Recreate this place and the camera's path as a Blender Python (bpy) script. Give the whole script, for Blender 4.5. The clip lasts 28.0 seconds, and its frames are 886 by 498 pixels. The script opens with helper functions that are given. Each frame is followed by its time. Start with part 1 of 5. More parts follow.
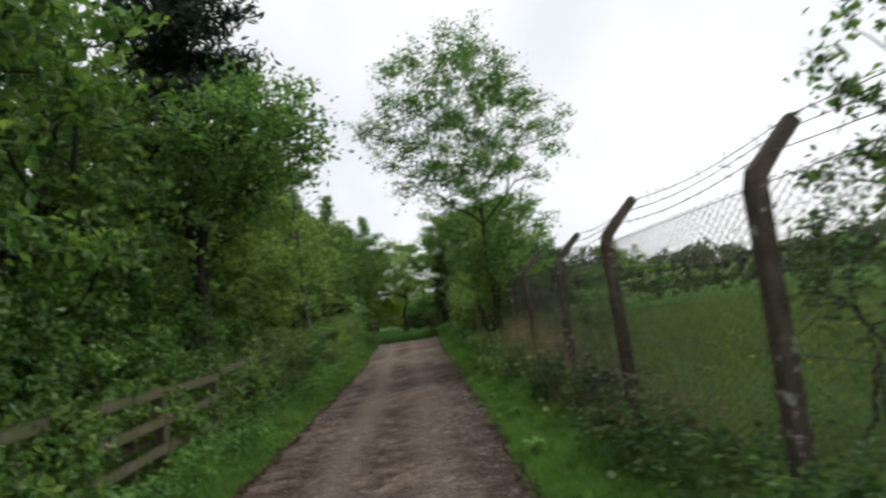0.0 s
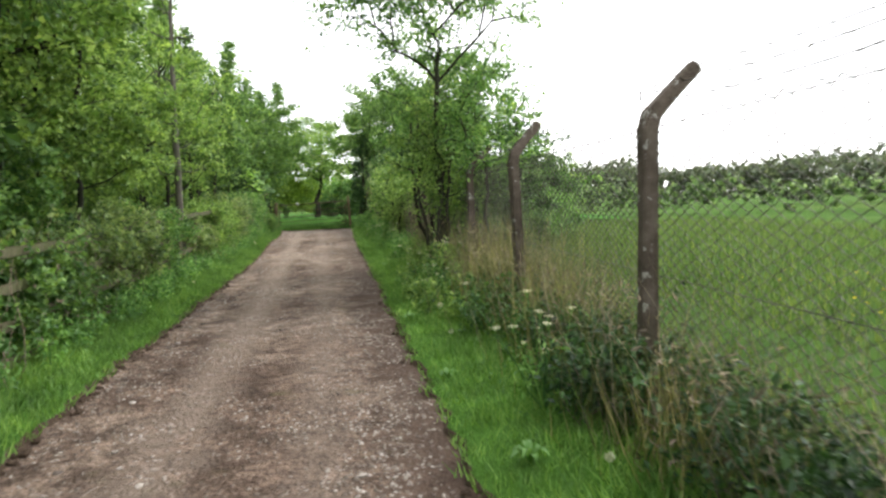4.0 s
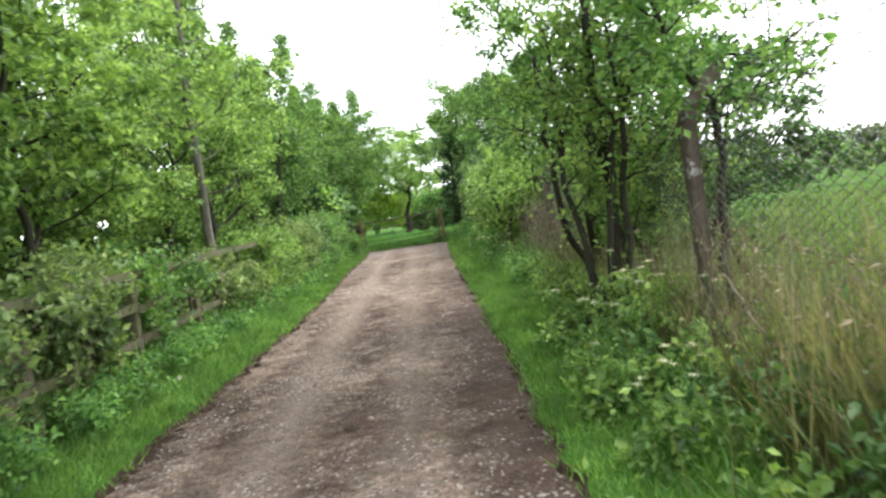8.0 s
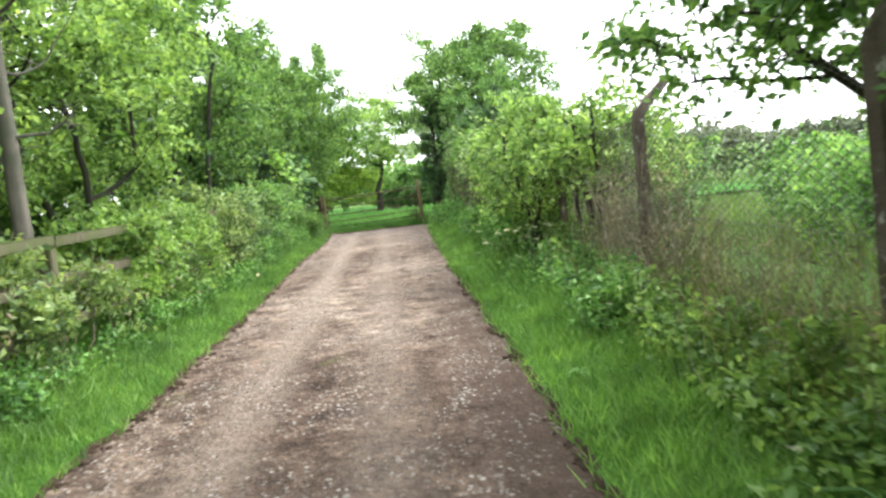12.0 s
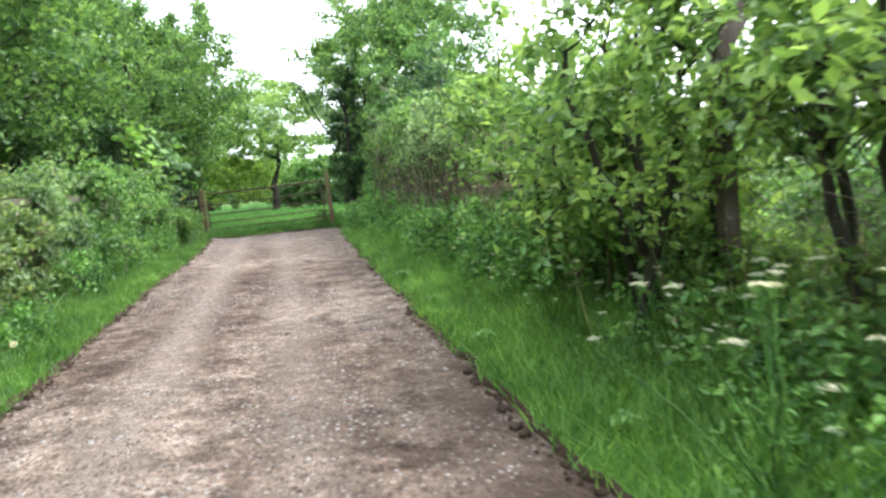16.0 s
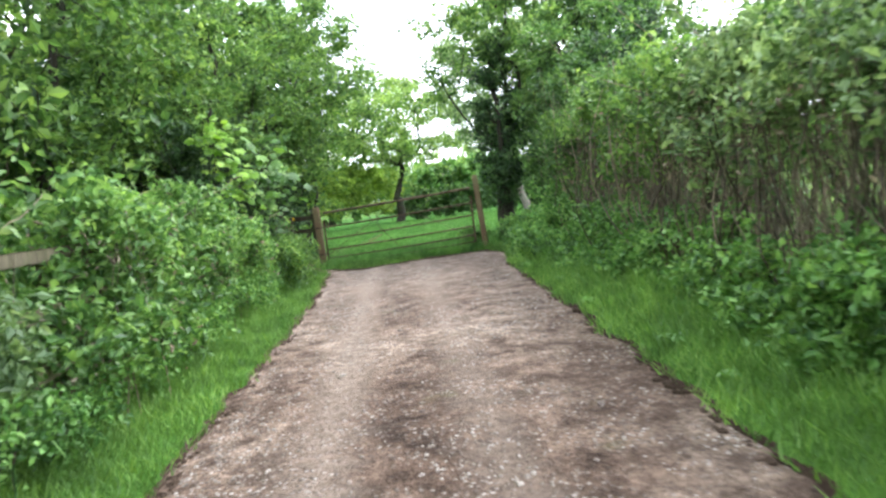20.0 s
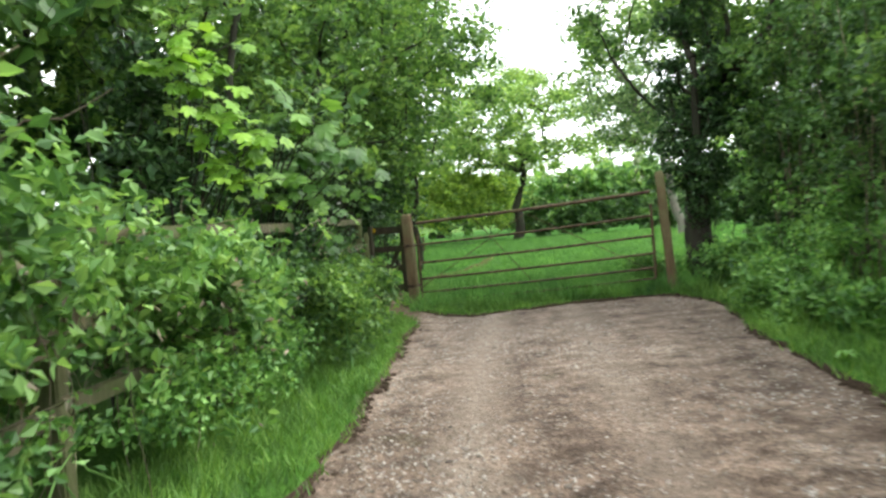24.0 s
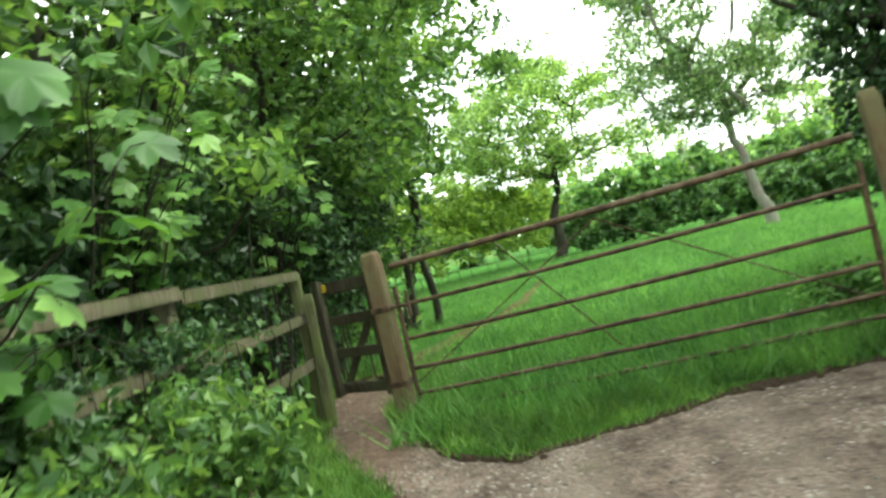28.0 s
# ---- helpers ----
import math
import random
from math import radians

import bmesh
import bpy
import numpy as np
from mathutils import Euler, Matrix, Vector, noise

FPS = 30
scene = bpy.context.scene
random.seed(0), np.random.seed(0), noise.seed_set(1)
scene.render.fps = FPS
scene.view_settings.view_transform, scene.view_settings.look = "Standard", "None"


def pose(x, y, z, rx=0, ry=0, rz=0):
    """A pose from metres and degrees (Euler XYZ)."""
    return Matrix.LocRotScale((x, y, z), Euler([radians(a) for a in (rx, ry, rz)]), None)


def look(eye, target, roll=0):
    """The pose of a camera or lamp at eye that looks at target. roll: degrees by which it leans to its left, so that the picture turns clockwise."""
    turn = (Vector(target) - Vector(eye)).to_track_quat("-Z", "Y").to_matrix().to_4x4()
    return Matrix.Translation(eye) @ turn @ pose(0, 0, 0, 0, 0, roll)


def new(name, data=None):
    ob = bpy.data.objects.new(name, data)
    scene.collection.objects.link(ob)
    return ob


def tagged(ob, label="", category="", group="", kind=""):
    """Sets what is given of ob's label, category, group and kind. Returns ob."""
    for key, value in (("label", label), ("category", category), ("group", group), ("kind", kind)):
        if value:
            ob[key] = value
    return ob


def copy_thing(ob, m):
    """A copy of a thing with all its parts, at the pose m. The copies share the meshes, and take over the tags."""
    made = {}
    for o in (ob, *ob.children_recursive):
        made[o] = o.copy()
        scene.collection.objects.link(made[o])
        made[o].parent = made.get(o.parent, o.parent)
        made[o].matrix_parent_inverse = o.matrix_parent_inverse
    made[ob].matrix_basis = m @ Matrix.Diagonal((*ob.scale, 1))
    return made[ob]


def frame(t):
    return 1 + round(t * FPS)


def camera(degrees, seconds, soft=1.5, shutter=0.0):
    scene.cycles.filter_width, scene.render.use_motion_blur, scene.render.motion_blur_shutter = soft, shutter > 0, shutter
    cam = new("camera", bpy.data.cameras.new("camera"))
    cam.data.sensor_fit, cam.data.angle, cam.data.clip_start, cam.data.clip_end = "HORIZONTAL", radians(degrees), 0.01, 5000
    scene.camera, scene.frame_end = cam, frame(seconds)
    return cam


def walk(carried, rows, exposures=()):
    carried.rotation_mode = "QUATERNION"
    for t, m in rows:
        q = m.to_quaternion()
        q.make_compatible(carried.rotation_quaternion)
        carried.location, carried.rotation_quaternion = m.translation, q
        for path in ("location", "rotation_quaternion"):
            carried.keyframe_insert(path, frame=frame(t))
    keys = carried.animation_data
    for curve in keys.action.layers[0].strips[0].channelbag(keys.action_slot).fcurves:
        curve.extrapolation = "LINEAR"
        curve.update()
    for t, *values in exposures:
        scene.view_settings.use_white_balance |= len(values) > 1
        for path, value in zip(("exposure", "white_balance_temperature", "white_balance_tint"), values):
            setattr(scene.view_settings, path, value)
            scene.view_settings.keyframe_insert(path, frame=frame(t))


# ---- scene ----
cam = camera(63.9, 28.0, soft=2.5, shutter=0.5)
PATH = [
    (0, (0.075, 0.517, 1.229), (0.175, 2.507, 1.407), -7.8),
    (0.5, (0.023, 1.054, 1.245), (-0.036, 3.046, 1.408), -11.0),
    (1, (0.029, 1.600, 1.193), (0.046, 3.597, 1.299), -9.1),
    (1.5, (-0.028, 2.141, 1.192), (-0.069, 4.138, 1.286), -8.4),
    (2, (0.023, 2.685, 1.172), (0.166, 4.680, 1.200), -11.3),
    (2.5, (-0.016, 3.241, 1.202), (0.316, 5.213, 1.149), -0.9),
    (4.5, (0.198, 5.620, 1.269), (0.471, 7.596, 1.126), -3.0),
    (5, (0.174, 6.175, 1.249), (0.438, 8.154, 1.130), -7.1),
    (5.5, (0.176, 6.788, 1.262), (0.293, 8.784, 1.232), -5.6),
    (6, (0.187, 7.362, 1.240), (0.306, 9.358, 1.265), -10.9),
    (6.5, (0.251, 7.947, 1.231), (0.390, 9.940, 1.145), -7.7),
    (7, (0.255, 8.538, 1.206), (0.310, 10.536, 1.134), -8.7),
    (7.5, (0.303, 9.130, 1.234), (0.441, 11.121, 1.101), -9.6),
    (8, (0.306, 9.684, 1.237), (0.346, 11.681, 1.135), -7.6),
    (8.5, (0.317, 10.279, 1.216), (0.491, 12.267, 1.088), -5.1),
    (9, (0.335, 10.841, 1.205), (0.498, 12.834, 1.156), -7.0),
    (9.5, (0.330, 11.431, 1.195), (0.633, 13.407, 1.137), -9.0),
    (10, (0.301, 12.033, 1.194), (0.386, 14.031, 1.205), -8.9),
    (10.5, (0.276, 12.607, 1.168), (0.355, 14.603, 1.079), -10.7),
    (11, (0.239, 13.173, 1.195), (0.287, 15.171, 1.112), -7.7),
    (11.5, (0.206, 13.687, 1.182), (0.420, 15.668, 1.015), -10.9),
    (12, (0.161, 14.294, 1.223), (0.279, 16.283, 1.052), -5.7),
    (12.5, (0.115, 14.869, 1.209), (0.148, 16.864, 1.065), -8.5),
    (13, (0.090, 15.515, 1.205), (0.222, 17.507, 1.083), -4.6),
    (13.5, (0.045, 16.083, 1.198), (0.142, 18.077, 1.080), -5.3),
    (15.5, (-0.055, 18.679, 1.124), (0.281, 20.645, 0.975), -4.5),
    (16, (-0.046, 19.356, 1.111), (0.359, 21.305, 0.917), -4.3),
    (16.5, (-0.054, 20.053, 1.094), (0.197, 22.030, 0.928), -4.3),
    (17, (-0.097, 20.785, 1.135), (0.322, 22.730, 0.929), -7.5),
    (17.5, (-0.161, 21.533, 1.226), (0.132, 23.511, 1.237), -3.5),
    (18, (-0.216, 22.202, 1.253), (0.108, 24.172, 1.132), -8.7),
    (18.5, (-0.285, 22.841, 1.278), (-0.133, 24.827, 1.095), -6.7),
    (19, (-0.341, 23.453, 1.277), (-0.252, 25.446, 1.129), -8.4),
    (19.5, (-0.402, 24.088, 1.298), (-0.221, 26.072, 1.119), -8.6),
    (20, (-0.474, 24.691, 1.281), (-0.391, 26.683, 1.128), -7.0),
    (20.5, (-0.518, 25.396, 1.280), (-0.408, 27.378, 1.037), -8.1),
    (22.5, (-0.724, 28.125, 1.290), (-0.653, 30.095, 0.951), -6.9),
    (23, (-0.778, 28.792, 1.175), (-0.731, 30.785, 1.014), -3.6),
    (23.5, (-0.814, 29.433, 1.167), (-0.822, 31.428, 1.038), -7.5),
    (24, (-0.855, 30.101, 1.202), (-1.074, 32.087, 1.121), -4.9),
    (24.5, (-1.002, 30.701, 1.177), (-1.234, 32.686, 1.093), -8.4),
    (25, (-1.081, 31.359, 1.166), (-1.060, 33.358, 1.103), -8.3),
    (25.5, (-1.132, 31.956, 1.159), (-0.974, 33.947, 1.052), -3.2),
    (26, (-1.098, 32.548, 1.170), (-0.833, 34.527, 1.047), -5.6),
    (26.5, (-1.116, 33.187, 1.210), (-1.048, 35.183, 1.118), -7.7),
    (27, (-1.074, 33.790, 1.233), (-1.011, 35.785, 1.101), -8.9),
    (27.5, (-1.079, 34.310, 1.220), (-1.274, 36.300, 1.177), -5.3),
    (28, (-1.051, 34.845, 1.193), (-1.361, 36.821, 1.206), -12.9),
]
walk(cam, [(t, look(eye, target, roll)) for t, eye, target, roll in PATH],
     exposures=[(0.0, -0.18, 6500, 10), (1.0, 0.22, 6500, 10), (2.5, 0.72, 6500, 10), (4.5, 1.27, 6650, 10), (6.0, 1.37, 6550, 10), (9.0, 1.77, 6350, 10), (13.0, 2.02, 6400, 9), (16.0, 1.94, 6000, 12), (20.0, 1.93, 6050, 12), (24.0, 1.68, 6500, 5), (25.0, 1.73, 6500, 5), (26.0, 1.67, 6550, 4), (27.0, 1.6, 6600, 2), (28.0, 1.96, 6700, -4)])

# ---- light ----
world = bpy.data.worlds.new("overcast_sky")
scene.world = world
world.use_nodes = True
wn, wl = world.node_tree.nodes, world.node_tree.links
wn.clear()
sky = wn.new("ShaderNodeTexSky")
sky.sky_type = "NISHITA"
sky.sun_disc = False
sky.sun_elevation = radians(52)
sky.sun_rotation = radians(70)
sky.air_density = 1.0
sky.dust_density = 2.0
sky.ozone_density = 1.0
grey = wn.new("ShaderNodeHueSaturation")
grey.inputs["Saturation"].default_value = 0.25
back = wn.new("ShaderNodeBackground")
back.inputs["Strength"].default_value = 0.15
wout = wn.new("ShaderNodeOutputWorld")
cloud = wn.new("ShaderNodeMix")
cloud.data_type = "RGBA"
cloud.inputs[0].default_value = 0.65
cloud.inputs[7].default_value = (9.0, 9.15, 9.3, 1)
wl.new(sky.outputs[0], grey.inputs["Color"])
wl.new(grey.outputs[0], cloud.inputs[6])
# thin and thick cloud
veil, veil_ramp, veil_mix = wn.new("ShaderNodeTexNoise"), wn.new("ShaderNodeValToRGB"), wn.new("ShaderNodeMix")
veil.inputs["Scale"].default_value, veil.inputs["Detail"].default_value = 3.2, 5.0
veil_ramp.color_ramp.elements[0].position, veil_ramp.color_ramp.elements[0].color = 0.38, (0.88, 0.9, 0.93, 1)
veil_ramp.color_ramp.elements[1].position, veil_ramp.color_ramp.elements[1].color = 0.56, (1.04, 1.04, 1.04, 1)
veil_mix.data_type, veil_mix.blend_type = "RGBA", "MULTIPLY"
veil_mix.inputs[0].default_value = 1.0
wl.new(veil.outputs["Fac"], veil_ramp.inputs[0])
wl.new(cloud.outputs[2], veil_mix.inputs[6])
wl.new(veil_ramp.outputs[0], veil_mix.inputs[7])
wl.new(veil_mix.outputs[2], back.inputs["Color"])
wl.new(back.outputs[0], wout.inputs["Surface"])

sun = new("sun", bpy.data.lights.new("sun", "SUN"))
sun.data.energy = 1.0
sun.data.angle = radians(20)
sun.data.color = (1.0, 0.96, 0.9)
# from the right and a little behind the walk, as the sky's sun_rotation names it
sun.matrix_world = look((0, 0, 0), (-math.sin(radians(70)) * math.cos(radians(52)), -math.cos(radians(70)) * math.cos(radians(52)), -math.sin(radians(52))))


# ---- materials ----
def shader(name, rough=0.8, spec=0.3):
    m = bpy.data.materials.new(name)
    m.use_nodes = True
    n = m.node_tree.nodes
    b = n["Principled BSDF"]
    b.inputs["Roughness"].default_value = rough
    b.inputs["Specular IOR Level"].default_value = spec
    return m, n, m.node_tree.links, b


def ramp(n, l, source, stops):
    r = n.new("ShaderNodeValToRGB")
    while len(r.color_ramp.elements) < len(stops):
        r.color_ramp.elements.new(0.5)
    for e, (p, c) in zip(r.color_ramp.elements, stops):
        e.position, e.color = p, (*c, 1)
    l.new(source, r.inputs[0])
    return r.outputs[0]


def noise_at(n, l, scale, detail=4.0, rough=0.6, stretch=(1, 1, 1)):
    c, mp, t = n.new("ShaderNodeNewGeometry"), n.new("ShaderNodeMapping"), n.new("ShaderNodeTexNoise")
    mp.inputs["Scale"].default_value = stretch
    l.new(c.outputs["Position"], mp.inputs["Vector"])
    l.new(mp.outputs[0], t.inputs["Vector"])
    t.inputs["Scale"].default_value, t.inputs["Detail"].default_value, t.inputs["Roughness"].default_value = scale, detail, rough
    return t.outputs["Fac"]


def blend(n, l, a, b, fac, kind="MIX"):
    x = n.new("ShaderNodeMix")
    x.data_type, x.blend_type = "RGBA", kind
    for s, v in ((6, a), (7, b), (0, fac)):
        if isinstance(v, (tuple, float, int)):
            x.inputs[s].default_value = (*v, 1) if isinstance(v, tuple) else v
        else:
            l.new(v, x.inputs[s])
    return x.outputs[2]


def bumped(n, l, b, height, strength, dist):
    k = n.new("ShaderNodeBump")
    k.inputs["Strength"].default_value, k.inputs["Distance"].default_value = strength, dist
    l.new(height, k.inputs["Height"])
    l.new(k.outputs[0], b.inputs["Normal"])


def leafy(name, dark, mid, light, through_share=0.48, rough=0.45, single=False):
    """Leaves: every leaf its own tint, larger patches of older and younger growth, light shining through."""
    m, n, l, b = shader(name, rough, 0.4)
    g = n.new("ShaderNodeNewGeometry")
    chance = n.new("ShaderNodeObjectInfo").outputs["Random"] if single else g.outputs["Random Per Island"]
    own = ramp(n, l, chance, [(0.0, dark), (0.45, mid), (1.0, light)])
    patch = ramp(n, l, noise_at(n, l, 0.9, 3), [(0.34, (0.8, 0.82, 0.82)), (0.66, (1.45, 1.32, 1.36))])
    col = blend(n, l, own, patch, 1.0, "MULTIPLY")
    clump = ramp(n, l, noise_at(n, l, 3.6, 2), [(0.32, (0.66, 0.72, 0.68)), (0.66, (1.4, 1.34, 1.28))])
    col = blend(n, l, col, clump, 1.0, "MULTIPLY")
    l.new(col, b.inputs["Base Color"])
    t, x = n.new("ShaderNodeBsdfTranslucent"), n.new("ShaderNodeMixShader")
    warm = blend(n, l, col, (1.2, 1.15, 0.68), 1.0, "MULTIPLY")
    l.new(warm, t.inputs["Color"])
    x.inputs[0].default_value = through_share
    l.new(b.outputs[0], x.inputs[1])
    l.new(t.outputs[0], x.inputs[2])
    l.new(x.outputs[0], n["Material Output"].inputs["Surface"])
    return m


def barky(name, a, b_, scale=14.0, rough=0.9, tint=None):
    m, n, l, b = shader(name, rough, 0.2)
    grain = noise_at(n, l, scale, 6, 0.65, (1, 1, 0.16))
    col = ramp(n, l, grain, [(0.3, a), (0.7, b_)])
    if tint:
        col = blend(n, l, col, tint, ramp(n, l, noise_at(n, l, 3.1, 4), [(0.42, (0, 0, 0)), (0.6, (0.85, 0.85, 0.85))]))
    l.new(col, b.inputs["Base Color"])
    bumped(n, l, b, grain, 0.7, 0.02)
    return m


LEAF_FRESH = leafy("fresh_green_leaf", (0.066, 0.138, 0.04), (0.155, 0.285, 0.076), (0.29, 0.44, 0.14))
LEAF_MID = leafy("hawthorn_leaf", (0.045, 0.115, 0.034), (0.107, 0.235, 0.066), (0.21, 0.365, 0.118))
LEAF_WOOD = leafy("woodland_leaf", (0.038, 0.092, 0.028), (0.088, 0.19, 0.052), (0.18, 0.31, 0.085), 0.5)
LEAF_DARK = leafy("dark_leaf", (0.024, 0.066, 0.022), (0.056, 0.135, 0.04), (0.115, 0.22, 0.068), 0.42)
# darker than ivy's own green: deep shade under the crowns is in the colour
LEAF_IVY_SHADED = leafy("shaded_ivy_leaf", (0.012, 0.036, 0.013), (0.03, 0.078, 0.027), (0.075, 0.15, 0.055), 0.3)
LEAF_YELLOW = leafy("yellow_green_leaf", (0.075, 0.155, 0.025), (0.165, 0.285, 0.048), (0.28, 0.42, 0.085))
LEAF_GREY = leafy("grey_green_leaf", (0.06, 0.115, 0.048), (0.135, 0.235, 0.098), (0.265, 0.39, 0.2))
LEAF_BRAMBLE = leafy("bramble_leaf", (0.05, 0.095, 0.034), (0.12, 0.205, 0.07), (0.25, 0.35, 0.14))
# leaf colour greyed to put the haze of distance into it
LEAF_HAZED = leafy("hazed_far_leaf", (0.06, 0.085, 0.058), (0.09, 0.125, 0.08), (0.13, 0.17, 0.105), 0.35)
LEAF_BIG = leafy("maple_leaf", (0.045, 0.125, 0.024), (0.085, 0.2, 0.038), (0.15, 0.295, 0.064), 0.42, 0.5, True)
LEAF_YOUNG = leafy("young_maple_leaf", (0.09, 0.21, 0.024), (0.15, 0.31, 0.04), (0.23, 0.41, 0.065), 0.45, 0.5, True)
NEEDLE = leafy("pine_needle", (0.008, 0.018, 0.012), (0.016, 0.033, 0.02), (0.03, 0.052, 0.03), 0.1, 0.7)
NETTLE = leafy("nettle_leaf", (0.04, 0.115, 0.03), (0.105, 0.245, 0.06), (0.205, 0.385, 0.115), 0.42)
DRY = leafy("dry_stalk", (0.075, 0.064, 0.045), (0.165, 0.145, 0.103), (0.3, 0.27, 0.2), 0.15, 0.8)
STALK = leafy("grey_brown_stalk", (0.05, 0.042, 0.03), (0.115, 0.098, 0.072), (0.21, 0.185, 0.14), 0.1, 0.85)
STRAW = leafy("straw_blade", (0.075, 0.1, 0.035), (0.145, 0.165, 0.066), (0.29, 0.28, 0.14), 0.35, 0.7)
GRASS = leafy("grass_blade", (0.058, 0.146, 0.028), (0.108, 0.238, 0.05), (0.19, 0.345, 0.088), 0.44, 0.55)
SHORT_BLADE = leafy("short_grass_blade", (0.05, 0.124, 0.022), (0.092, 0.202, 0.04), (0.16, 0.295, 0.07), 0.42, 0.6)
MEADOW_BLADE = leafy("meadow_grass_blade", (0.042, 0.132, 0.027), (0.08, 0.212, 0.047), (0.14, 0.305, 0.077), 0.42, 0.6)
FIELD_BLADE = leafy("field_grass_blade", (0.046, 0.1, 0.026), (0.084, 0.155, 0.041), (0.16, 0.225, 0.064), 0.4, 0.6)
PETAL = leafy("white_petal", (0.36, 0.39, 0.28), (0.5, 0.53, 0.4), (0.68, 0.7, 0.58), 0.3, 0.6)
BARK = barky("bark", (0.015, 0.013, 0.010), (0.05, 0.042, 0.033), 14, 0.9, (0.036, 0.041, 0.024))
BARK_GREY = barky("grey_bark", (0.10, 0.085, 0.07), (0.24, 0.21, 0.18), 18, 0.9, (0.16, 0.17, 0.13))
BARK_DEAD = barky("dead_bark", (0.045, 0.04, 0.033), (0.17, 0.15, 0.125), 9, 0.92, (0.075, 0.08, 0.055))
WOOD = barky("weathered_wood", (0.062, 0.055, 0.034), (0.165, 0.148, 0.096), 22, 0.88, (0.085, 0.1, 0.038))
WOOD_MOSS = barky("mossy_wood", (0.062, 0.066, 0.03), (0.17, 0.172, 0.088), 22, 0.9, (0.115, 0.145, 0.045))
WOOD_DARK = barky("dark_wood", (0.03, 0.025, 0.018), (0.085, 0.07, 0.048), 22, 0.85, (0.06, 0.065, 0.035))
WOOD_POST = barky("gate_post_wood", (0.075, 0.05, 0.027), (0.18, 0.125, 0.07), 22, 0.85, (0.14, 0.13, 0.065))


def make_concrete():
    m, n, l, b = shader("old_concrete", 0.92, 0.2)
    fine, wide = noise_at(n, l, 60, 6), noise_at(n, l, 6, 5)
    col = ramp(n, l, wide, [(0.25, (0.04, 0.03, 0.023)), (0.5, (0.085, 0.066, 0.052)), (0.75, (0.16, 0.135, 0.11))])
    col = blend(n, l, col, (0.42, 0.42, 0.38), ramp(n, l, noise_at(n, l, 13, 4), [(0.6, (0, 0, 0)), (0.65, (0.8, 0.8, 0.8))]))
    col = blend(n, l, col, (0.10, 0.085, 0.065), ramp(n, l, fine, [(0.45, (0, 0, 0)), (0.65, (0.6, 0.6, 0.6))]))
    l.new(col, b.inputs["Base Color"])
    bumped(n, l, b, fine, 0.6, 0.01)
    return m


def make_rust():
    m, n, l, b = shader("rusty_painted_steel", 0.75, 0.4)
    wide = noise_at(n, l, 9, 6)
    col = ramp(n, l, wide, [(0.36, (0.032, 0.022, 0.013)), (0.5, (0.085, 0.052, 0.028)), (0.64, (0.13, 0.095, 0.058))])
    l.new(col, b.inputs["Base Color"])
    b.inputs["Metallic"].default_value = 0.25
    bumped(n, l, b, noise_at(n, l, 90, 4), 0.4, 0.004)
    return m


def make_wire():
    m, n, l, b = shader("galvanised_wire", 0.5, 0.5)
    b.inputs["Metallic"].default_value = 0.3
    l.new(ramp(n, l, noise_at(n, l, 8, 4), [(0.35, (0.032, 0.027, 0.019)), (0.7, (0.11, 0.1, 0.075))]), b.inputs["Base Color"])
    return m


def spread(n, l, source, a, b, c, d):
    m = n.new("ShaderNodeMapRange")
    for nm, val in (("From Min", a), ("From Max", b), ("To Min", c), ("To Max", d)):
        m.inputs[nm].default_value = val
    l.new(source, m.inputs[0])
    return m.outputs[0]


def sums(n, l, kind, a, b):
    m = n.new("ShaderNodeMath")
    m.operation = kind
    for k, v in enumerate((a, b)):
        if isinstance(v, (int, float)):
            m.inputs[k].default_value = v
        else:
            l.new(v, m.inputs[k])
    return m.outputs[0]


